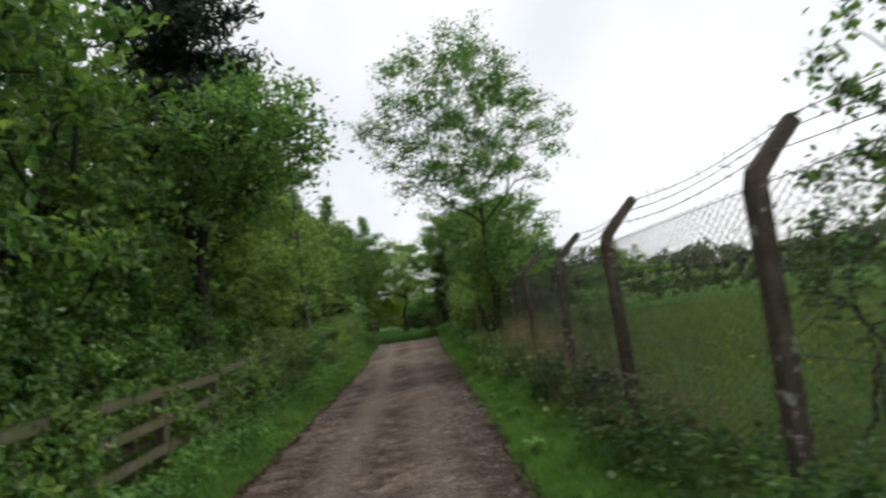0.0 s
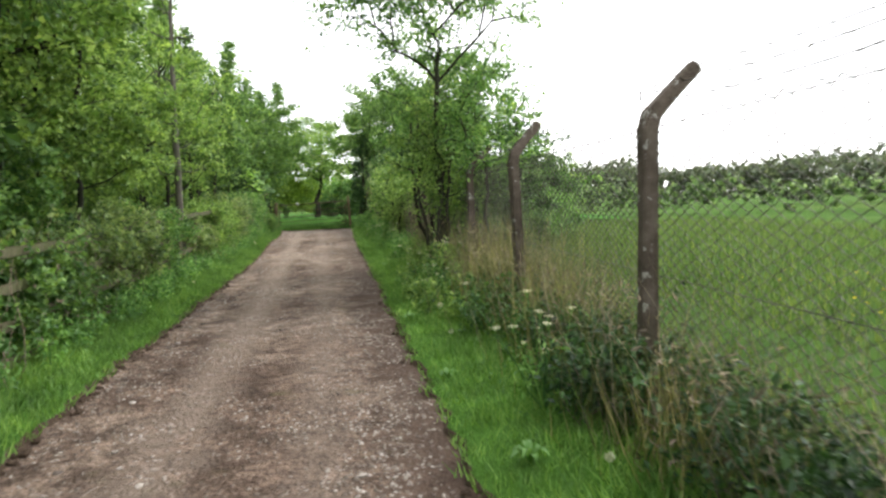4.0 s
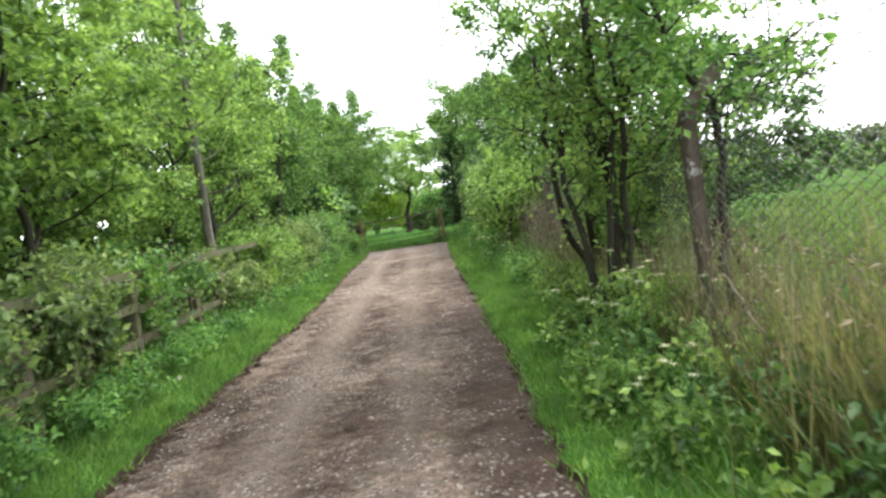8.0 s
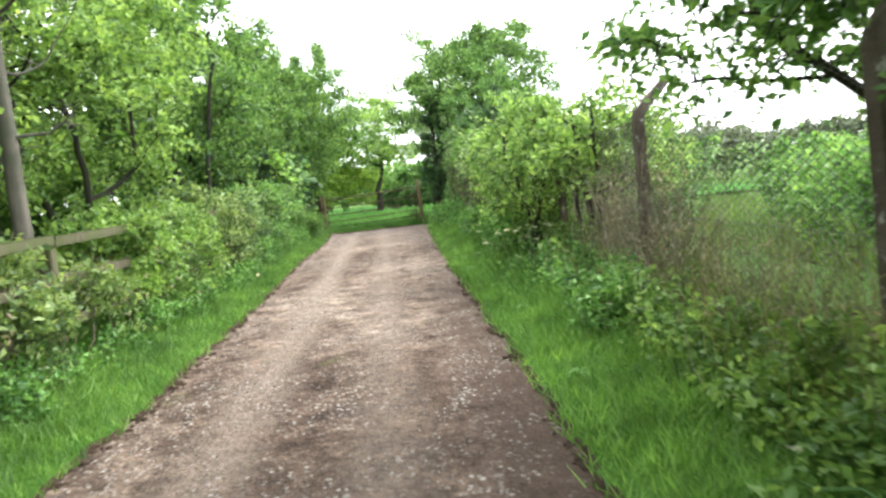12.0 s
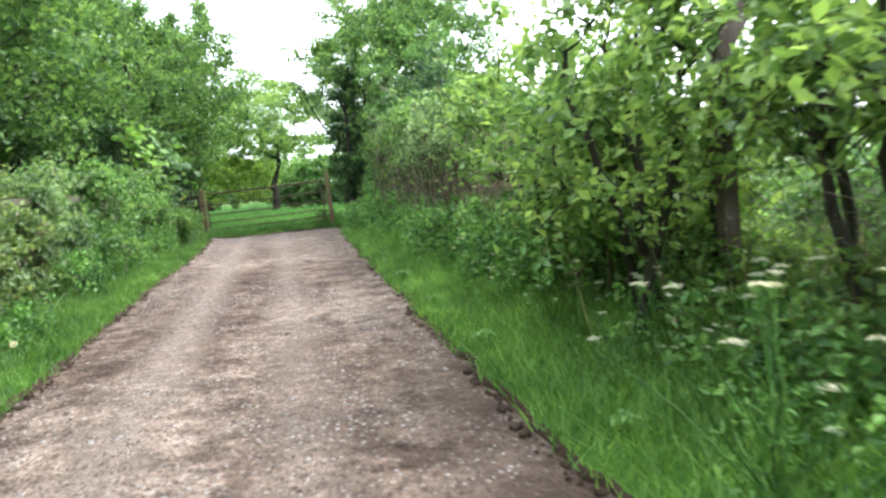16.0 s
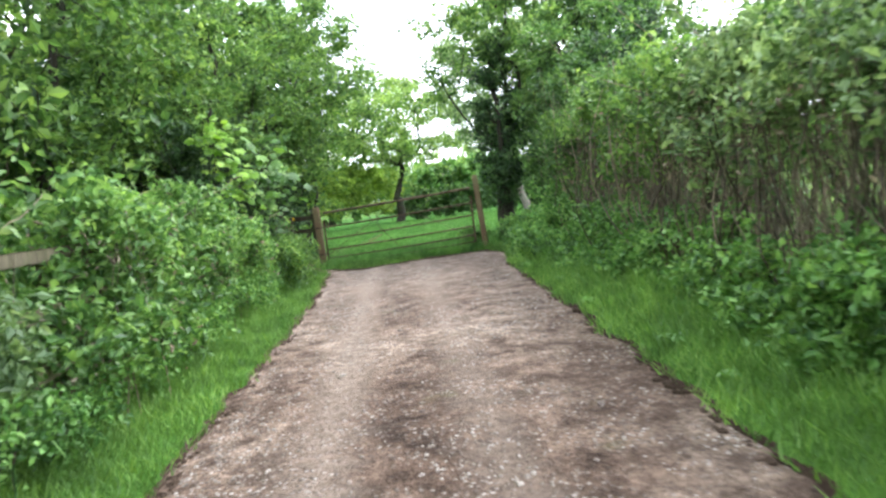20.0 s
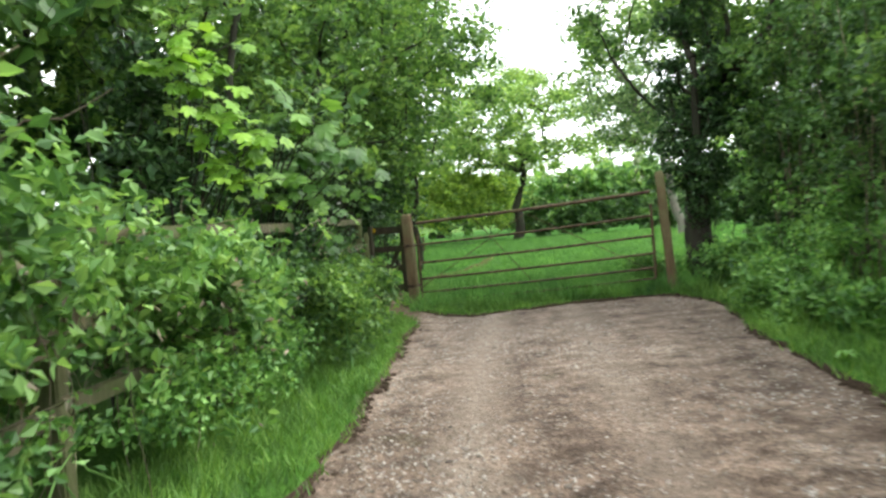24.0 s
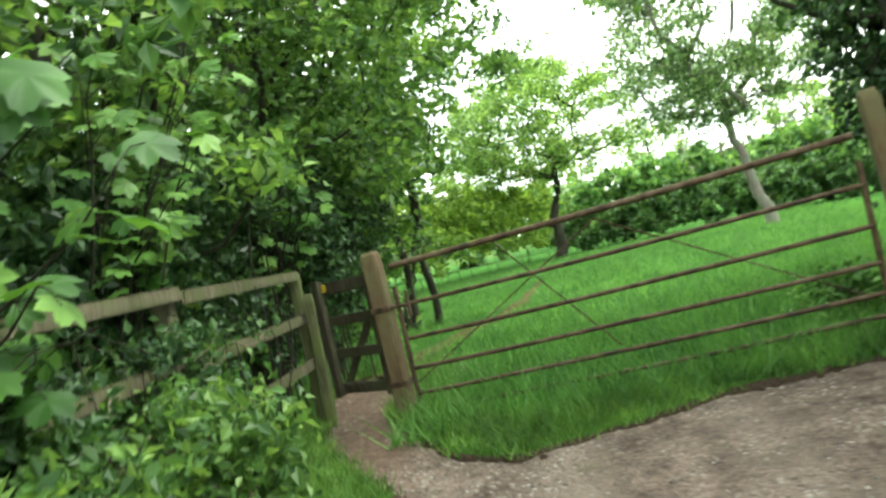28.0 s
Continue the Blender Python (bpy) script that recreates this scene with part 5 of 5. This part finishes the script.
# undergrowth that closes the wood under the crowns; LEAF_DARK runs imitate deep shade by colour
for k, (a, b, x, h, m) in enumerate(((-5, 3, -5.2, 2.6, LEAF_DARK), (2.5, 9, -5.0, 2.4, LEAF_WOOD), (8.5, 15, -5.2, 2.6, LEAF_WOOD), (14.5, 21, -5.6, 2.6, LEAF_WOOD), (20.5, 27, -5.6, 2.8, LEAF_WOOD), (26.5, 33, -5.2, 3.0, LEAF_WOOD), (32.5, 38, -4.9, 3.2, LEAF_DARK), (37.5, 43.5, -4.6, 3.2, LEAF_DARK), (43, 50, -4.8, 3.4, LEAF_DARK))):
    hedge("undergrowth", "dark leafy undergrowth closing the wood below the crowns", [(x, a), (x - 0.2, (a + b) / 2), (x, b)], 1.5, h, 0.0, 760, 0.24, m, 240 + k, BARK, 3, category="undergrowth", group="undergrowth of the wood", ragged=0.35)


for k, (a, b, x, h) in enumerate(((0.5, 4.2, -3.6, 2.3), (4.0, 8.2, -3.75, 2.1), (8.0, 11.8, -3.6, 2.4), (11.6, 15.0, -3.7, 2.0))):
    hedge("woodland_shrub", "leafy green shrub at the edge of the wood", [(x, a), (x - 0.1, (a + b) / 2), (x, b)], 1.1, h, 0.4, 2300, 0.095, LEAF_MID, 260 + k, BARK, 5, category="shrub", group="shrubs at the wood's edge", ragged=0.5, sprays=6)


for k, (a, b) in enumerate(((-6, 8), (7.5, 22), (21.5, 36), (35.5, 50))):
    hedge("undergrowth", "dense dark undergrowth deeper in the wood", [(-8.2, a), (-8.5, (a + b) / 2), (-8.2, b)], 1.6, 3.6, -0.6, 320, 0.42, LEAF_WOOD, 280 + k, BARK, 1, category="undergrowth", group="undergrowth of the wood", ragged=0.3)


def dead_tree():
    rng = np.random.default_rng(33)
    root = thing("dead_tree", -2.85, 20.3, 0, "thin bare dead tree trunk with a few broken twigs", "tree")
    w = Tubes(8)
    p = wander(rng, (0, 0, -0.05), (-0.15, 0.4, 7.2), 16, 0.035)
    w.add(p, np.linspace(0.085, 0.022, 16))
    w.done("trunk", BARK_DEAD, root)
    for k in range(20):
        w = Tubes(5)
        i = 4 + k // 2
        a, r = k * 2.4, rng.uniform(0.5, 1.3) * np.interp(i, [4, 14], [1.1, 0.5])
        e = p[i] + np.array([math.cos(a) * r, math.sin(a) * r * 0.7, r * rng.uniform(0.35, 0.9)])
        way = wander(rng, p[i], e, 7, 0.03)
        way[:, 2] -= 0.12 * r * np.sin(np.linspace(0, np.pi, 7))
        w.add(way, np.linspace(0.02, 0.004, 7))
        for q in (3, 4, 5):
            w.add(wander(rng, way[q], way[q] + rng.normal(size=3) * 0.22 + [0, 0, 0.12], 4, 0.015), np.linspace(0.007, 0.003, 4))
        w.done("branch", BARK_DEAD, root)


dead_tree()


def dead_stick():
    """A pale broken stick that leans in the weeds under the wire fence."""
    rng = np.random.default_rng(34)
    root = thing("dead_stick", 1.9, 12.95, 0, "pale bare broken stick leaning in the weeds", "stick")
    w = Tubes(6)
    w.add(wander(rng, (0.16, -0.1, 0.02), (-0.18, 0.16, 0.76), 8, 0.012), np.linspace(0.011, 0.006, 8))
    w.done("stick", PALE_STICK, root)


PALE_STICK = barky("pale_stick", (0.2, 0.17, 0.13), (0.42, 0.37, 0.3), 40)
dead_stick()


# ---- big-leaved maple sprays beside the wicket ----
def maple_leaf_mesh():
    """One palmate leaf with five toothed lobes, tip along +x, cupped between its veins and drooping at the rim."""
    half_leaf = [(0, 1.0), (6, 0.9), (12, 0.92), (19, 0.78), (27, 0.66), (35, 0.76), (41, 0.86), (46, 0.85), (52, 0.96), (58, 0.84), (65, 0.8), (78, 0.62), (90, 0.66), (104, 0.74), (118, 0.62), (140, 0.52), (165, 0.36)]
    rim = half_leaf + [(-a, r) for a, r in half_leaf[1:][::-1]]
    veins = (0, 52, 104, -52, -104)
    v = [(0.0, 0.0, 0.0)]
    for k in (0.5, 1.0):
        for a, r in rim:
            fold = min(abs(a - b) for b in veins) / 26
            v.append((k * r * math.cos(radians(a)), k * r * math.sin(radians(a)), 0.07 * k * min(fold, 1) - 0.2 * (k * r) ** 2))
    n = len(rim)
    f = [(0, 1 + i, 1 + (i + 1) % n) for i in range(n)]
    for i in range(n):
        a, b = 1 + i, 1 + (i + 1) % n
        f += [(a, a + n, b + n), (a, b + n, b)]
    return v, f


def maple_spray(x, y, targets, spread, count, seed, size=0.1, mat=LEAF_BIG, per=9, inner=5):
    """A sapling whose branches arch to the given places, with big leaves in pairs along their outer halves."""
    rng = np.random.default_rng(seed)
    root = thing("maple_sapling", x, y, 0, "bright green maple sapling with large lobed leaves", "sapling", "maple saplings by the wicket")
    lv, lf = maple_leaf_mesh()
    w = Tubes(5)
    leaf = bpy.data.meshes.new("leaf")
    leaf.from_pydata(lv, [], lf)
    leaf.materials.append(mat)
    leaf.polygons.foreach_set("use_smooth", [True] * len(lf))
    spots = []
    for tx, ty, tz in targets:
        for _ in range(count):
            e = np.array([tx - x, ty - y, tz]) + rng.normal(size=3) * spread
            p = wander(rng, (rng.normal() * 0.05, rng.normal() * 0.05, 0), e, 9, 0.03)
            p[:, 2] += 0.3 * np.sin(np.linspace(0, np.pi, 9))
            w.add(p, np.linspace(0.014, 0.003, 9))
            for k in range(per):
                foot = p[inner + k % (9 - inner)]
                end = foot + rng.normal(size=3) * np.array([0.11, 0.11, 0.07])
                w.add([foot, (foot + end) / 2 + [0, 0, 0.02], end], [0.003, 0.0025, 0.002])
                spots.append((end, end - foot))
    tagged(w.done("stem_mass", BARK, root), kind="stuff")
    for c, way in spots:
        nor = Vector((rng.normal() * 0.35 + 0.3, rng.normal() * 0.35 - 0.45, 0.85)).normalized()
        tip = Vector((way[0] * 6 + 0.5 + rng.normal() * 0.5, way[1] * 6 - 0.5 + rng.normal() * 0.5, -0.5))
        tip = (tip - nor * tip.dot(nor)).normalized()
        side = nor.cross(tip)
        ob = new("leaf", leaf)
        ob.parent = root
        ob.matrix_local = Matrix.Translation(c) @ Matrix((tip, side, nor)).transposed().to_4x4() @ Matrix.Scale(size * rng.uniform(0.6, 1.15), 4)


maple_spray(-3.6, 36.7, [(-2.22, 36.55, 1.7), (-2.35, 36.6, 1.95), (-2.5, 36.5, 2.2), (-2.65, 36.4, 1.95), (-2.75, 36.4, 2.4)], 0.09, 2, 401, 0.125, LEAF_BIG, 9)
maple_spray(-3.5, 36.9, [(-2.42, 36.6, 1.28)], 0.07, 2, 405, 0.115, LEAF_BIG, 5)
maple_spray(-3.5, 35.2, [(-2.68, 35.1, 1.7), (-2.8, 35.05, 1.95), (-2.92, 35.0, 2.2), (-3.02, 34.95, 2.45), (-3.1, 34.9, 2.68)], 0.06, 3, 402, 0.095, LEAF_YOUNG, 12, 7)
maple_spray(-3.9, 38.6, [(-3.0, 38.4, 2.1), (-3.0, 38.6, 2.5), (-3.1, 38.9, 2.9), (-2.9, 37.8, 2.3)], 0.2, 3, 403, 0.1, LEAF_BIG, 9)
maple_spray(-3.9, 41.3, [(-3.1, 41.0, 1.95), (-3.2, 40.9, 2.3), (-3.3, 41.1, 2.6)], 0.18, 3, 404, 0.1, LEAF_BIG, 8)
# ivy and elder at the wicket, the canopy's deep shade put into their leaf colour
hedge("ivy_bank", "ivy and bramble bank in shade-dark leaves behind the rails at the wicket", [(-3.55, 34.6), (-3.6, 37.0), (-3.75, 39.2), (-3.7, 41.4), (-3.35, 43.2)], 0.8, 2.4, 0.0, 3600, 0.092, LEAF_IVY_SHADED, 405, BARK, 8, category="bush", ragged=0.3, sprays=4)
hedge("fence_creeper", "dark ivy trails over the rails at the wicket", line(RAIL_X, 34.8, 40.3, 0.1), 0.28, 1.25, 0.1, 1700, 0.06, LEAF_IVY_SHADED, 406, BARK, 5, category="climber", group="sprays on the rail fence", ragged=0.6, gaps=0.3, sprays=3)


# ---- cow parsley ----
def cow_parsley(seed):
    rng = np.random.default_rng(seed)
    root = thing("cow_parsley", 0, 0, 0, "cow parsley with flat white flower heads on thin stalks", "wildflower", "cow parsley along the verge")
    w, C = Tubes(4), []
    for _ in range(9):
        e = np.array([rng.normal() * 0.2, rng.normal() * 0.2, rng.uniform(0.3, 0.75)])
        p = wander(rng, (0, 0, 0), e, 5, 0.015)
        w.add(p, np.linspace(0.005, 0.002, 5))
        for k in range(9):
            a, r = k * 2.4, 0.0125 * math.sqrt(k / 2.0)
            u = e + np.array([math.cos(a) * r, math.sin(a) * r, 0.05 - r * 0.2])
            w.add([e, (e + u) / 2 + [0, 0, 0.005], u], [0.0014, 0.0012, 0.001])
            C.append(u + rng.normal(size=(9, 3)) * np.array([0.007, 0.007, 0.003]))
    stalks = tagged(w.done("stalk_mass", NETTLE, root), kind="stuff")
    for k in range(0, len(C), 9):
        foliage("flower_head", np.concatenate(C[k:k + 9]), 0.0068, rng, PETAL, stalks, "white lacy flower head", 1.5, 0.9)
    foliage("leaves", np.c_[rng.normal(size=(130, 2)) * 0.15, rng.uniform(0.05, 0.4, 130)], 0.05, rng, NETTLE, root, "", 0.6, 0.4)
    return root


def put_parsley():
    rng = np.random.default_rng(77)
    models = [cow_parsley(501), cow_parsley(502), cow_parsley(503)]
    spots = [(1.32, 8.9), (1.35, 13.4), (1.4, 14.1), (1.36, 9.15), (1.45, 14.8), (1.5, 16.0), (1.3, 12.7), (1.55, 21.9), (1.45, 22.5), (1.5, 24.4), (1.45, 25.6), (1.5, 20.9), (1.5, 18.6), (1.55, 23.3), (1.2, 5.6)]
    for k, (x, y) in enumerate(spots):
        m = models[k % 3]
        if k < 3:
            m.location = (x, y, 0.05)
            m.rotation_euler = (0, 0, rng.uniform(0, 6))
        else:
            again(m, x, y, 0.05, rng.uniform(0, 360), rng.uniform(0.5, 0.8))
    for x, y, turn in ((1.32, 21.2, 40), (1.5, 21.45, 160)):
        again(models[1], x, y, 0.05, turn, 1.0)


put_parsley()


# ---- low plants along the lane's edges ----
def dock_plant():
    rng = np.random.default_rng(511)
    root = thing("dock_plant", 0, 0, 0, "low dock plant with broad pale green leaves", "weed", "dock plants on the verge")
    for k in range(9):
        a, reach = k * 2.4 + rng.normal() * 0.2, rng.uniform(0.07, 0.15)
        t = np.linspace(0, 1, 6)
        r, z = t * reach, 0.10 * np.sin(t * 2.4) * rng.uniform(0.6, 1.2)
        wide = 0.026 * np.sin(np.clip(t * 0.92 + 0.06, 0, 1) * np.pi) + 0.002
        c, n_ = np.array([math.cos(a), math.sin(a)]), np.array([-math.sin(a), math.cos(a)])
        mid = np.c_[r[:, None] * c, z]
        v = np.concatenate([mid + np.c_[n_ * wide[:, None], wide * 0.35], mid, mid - np.c_[n_ * wide[:, None], -wide * 0.35]])
        i = np.arange(5)
        f = np.concatenate([np.stack([i, i + 6, i + 7, i + 1], 1), np.stack([i + 6, i + 12, i + 13, i + 7], 1)])
        solid("leaf", v, f, NETTLE, None, True, root)
    return root


def dandelion():
    rng = np.random.default_rng(512)
    root = thing("dandelion_clock", 0, 0, 0, "dandelion gone to a round white seed head", "wildflower", "dandelions on the verge")
    w = Tubes(5)
    w.add([(0, 0, 0), (0.004, 0.002, 0.1), (0.012, 0.0, 0.2)], [0.003, 0.0026, 0.0024])
    stalk = w.done("stalk", NETTLE, root)
    d = rng.normal(size=(240, 3))
    d /= np.linalg.norm(d, axis=1, keepdims=True)
    foliage("seed_head", d * 0.02 * rng.uniform(0.85, 1.05, (240, 1)) + np.array([0.012, 0, 0.212]), 0.007, rng, PETAL, stalk, "fluffy white seed head", 0.3, 0.8)
    return root


def put_low_plants():
    rng = np.random.default_rng(78)
    dock, clock = dock_plant(), dandelion()
    first = True
    for y in (6.2, 8.1, 9.7, 12.1, 15.3, 18.2, 20.4, 21.9, 23.6, 25.2, 26.9, 28.4, 29.3, 31.2, 33.0, 34.8, 36.3, 37.2):
        x = PATH_R(y) + rng.uniform(0.04, 0.3)
        if first:
            dock.location, first = (x, y, 0.05), False
        else:
            again(dock, x, y, 0.05 + 0.1 * BANK(y), rng.uniform(0, 360), rng.uniform(0.5, 0.85))
    first = True
    for x, y in ((0.98, 4.35), (1.12, 6.9), (1.2, 7.6), (1.05, 10.4), (-1.75, 15.2), (1.15, 11.6), (-1.85, 24.3)):
        if first:
            clock.location, first = (x, y, 0.05), False
        else:
            again(clock, x, y, 0.05, rng.uniform(0, 360), rng.uniform(0.8, 1.1))


put_low_plants()


# ---- meadow and distance ----
tree("meadow_tree", -0.95, 62.0, "gnarled spreading tree with a forked dark trunk in the meadow", 601, 7.6, 4.3, 2.7, 0.24, 25000, 0.16, LEAF_FRESH, BARK, 170, 0.7, cx=0.3, fork=0.36, straight=0.1, lean=(-0.5, 0))
tree("meadow_tree", 4.55, 54.5, "thin-crowned pale tree in the meadow", 602, 9.0, 3.4, 2.1, 0.17, 25000, 0.14, LEAF_GREY, BARK_GREY, 150, 0.65, fork=0.4, cx=-0.4, straight=0.1, bend=0.005)
hedge("meadow_hedge", "low dark hedge across the end of the meadow", [(-0.6, 63.5), (4, 62.5), (9, 59.5), (16, 54)], 1.8, 1.65, -0.5, 2000, 0.225, LEAF_DARK, 603, BARK, 2, lobes=5)
hedge("meadow_bush", "bright yellow-green bushes at the meadow's edge", [(-7.6, 54), (-5.4, 58), (-3.0, 63), (-1.6, 67)], 2.6, 3.3, 0.0, 2400, 0.17, LEAF_YELLOW, 609, BARK, 2, category="bush")
hedge("meadow_hedge", "leafy hedge and scrub behind the meadow", [(-16, 74), (-4, 76), (8, 72), (22, 62)], 3.0, 3.2, -0.8, 430, 0.53, LEAF_MID, 610, BARK, 1)
F_ = tree("distant_tree", -9, 60, "broad green tree beyond the meadow", 604, 8.5, 4.0, 0.2, 0.3, 5200, 0.35, LEAF_FRESH, BARK, 80, 0.95, group="trees beyond the meadow", limb=3)
for x, y, turn, sc in ((-7.2, 51, 90, 0.8), (-13, 70, 10, 1.2), (-6, 76, 200, 0.8), (0, 84, 60, 0.8), (6, 80, 140, 0.75), (13, 74, 300, 0.75), (20, 68, 30, 0.7)):
    again(F_, x, y, 0, turn, sc)
# skyline trees and the taller far hedge carry the haze in their leaf colour
G_ = tree("far_tree", 60, 60, "distant round green tree on the skyline", 605, 7.2, 5.6, 0.0, 0.3, 1300, 0.79, LEAF_HAZED, BARK, 50, 1.1, group="skyline trees", limb=3, squash=0.7, up=0.3)
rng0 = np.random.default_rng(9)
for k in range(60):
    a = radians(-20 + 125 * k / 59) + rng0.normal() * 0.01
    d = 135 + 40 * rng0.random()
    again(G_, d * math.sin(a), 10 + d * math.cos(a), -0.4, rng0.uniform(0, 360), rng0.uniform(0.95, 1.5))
hedge("far_hedge", "low green hedge across the field", [(14, 52), (26, 44), (40, 34), (56, 18), (64, -2)], 2.2, 1.75, 0.0, 270, 0.36, LEAF_GREY, 606, BARK, 1, ragged=0.25, lobes=3.0)
hedge("far_hedge", "taller dark hedge at the far edge of the field", [(8, 74), (24, 70), (50, 56), (80, 30), (92, 0)], 3.0, 3.0, -0.4, 190, 0.68, LEAF_HAZED, 608, BARK, 1, ragged=0.25, lobes=3.0)
hedge("weed_patch", "pale flowering weeds at the field's edge", [(6, 34), (12, 44), (16, 50)], 2.5, 0.7, 0.0, 300, 0.12, LEAF_GREY, 607, category="weeds")


# ---- gravel in the lane ----
def gravel():
    rng = np.random.default_rng(91)
    ico = bmesh.new()
    bmesh.ops.create_cone(ico, cap_ends=True, segments=5, radius1=1.0, radius2=0.55, depth=1.3)
    bmesh.ops.triangulate(ico, faces=list(ico.faces))
    bv = np.array([v.co for v in ico.verts])
    bf = np.array([[v.index for v in f.verts] for f in ico.faces])
    ico.free()
    n = 38000
    y = 2 + 37 * rng.random(n) ** 0.75
    u = rng.random(n)
    x = PATH_L(y) + 0.08 + u * (PATH_R(y) - PATH_L(y) - 0.16)
    keep = np.array([noise.noise((a * 0.9, b * 0.5, 20)) + 0.5 * noise.noise((a * 3, b * 3, 8)) for a, b in zip(x, y)]) + rng.normal(size=n) * 0.15 > 0.16
    x, y = x[keep], y[keep]
    n = len(x)
    s = 0.0045 + 0.010 * rng.random(n) ** 2.2
    sc = np.stack([s * rng.uniform(0.8, 1.5, n), s * rng.uniform(0.8, 1.5, n), s * rng.uniform(0.4, 0.7, n)], 1)
    z = np.array([0.018 * noise.noise((a * 1.3, b * 0.8, 0)) + 0.010 * noise.noise((a * 6, b * 5, 3)) for a, b in zip(x, y)]) + s * 0.15
    v = (bv[None] * sc[:, None] * rng.uniform(0.85, 1.15, (n, len(bv), 1)) + np.stack([x, y, z], 1)[:, None]).reshape(-1, 3)
    f = (bf[None] + (np.arange(n) * len(bv))[:, None, None]).reshape(-1, 3)
    return tagged(solid("gravel", v, f, STONE), "loose pale gravel scattered over the lane", "gravel", kind="stuff")


gravel()


def lane_stones():
    """The larger stones that lie single in the lane."""
    rng = np.random.default_rng(92)
    lane = bpy.data.objects["path"]
    shapes = []
    for k in range(4):
        bm = bmesh.new()
        bmesh.ops.create_icosphere(bm, subdivisions=1, radius=1.0)
        for v in bm.verts:
            v.co = v.co * rng.uniform(0.75, 1.2)
            v.co.z *= 0.55
        me = bpy.data.meshes.new("stone")
        bm.to_mesh(me)
        bm.free()
        me.materials.append(STONE_ONE)
        shapes.append(me)
    for k in range(280):
        y = rng.uniform(3, 38.5)
        x = PATH_L(y) + 0.1 + rng.random() * (PATH_R(y) - PATH_L(y) - 0.2)
        s = 0.010 + 0.016 * rng.random() ** 2.5
        z = 0.018 * noise.noise((x * 1.3, y * 0.8, 0)) + 0.010 * noise.noise((x * 6, y * 5, 3))
        ob = new("stone", shapes[k % 4])
        ob.parent = lane
        ob.matrix_local = pose(x, y, z + s * 0.2, rng.normal() * 8, rng.normal() * 8, rng.uniform(0, 360)) @ Matrix.Diagonal((s * rng.uniform(0.9, 1.5), s, s, 1))


STONE_ONE, sn, sl, sb = shader("single_stone", 0.85, 0.3)
sl.new(blend(sn, sl, ramp(sn, sl, sn.new("ShaderNodeObjectInfo").outputs["Random"], [(0.0, (0.12, 0.095, 0.08)), (0.6, (0.24, 0.2, 0.17)), (1.0, (0.42, 0.38, 0.34))]), ramp(sn, sl, noise_at(sn, sl, 120, 4), [(0.3, (0.7, 0.7, 0.7)), (0.7, (1.2, 1.2, 1.2))]), 1.0, "MULTIPLY"), sb.inputs["Base Color"])
lane_stones()
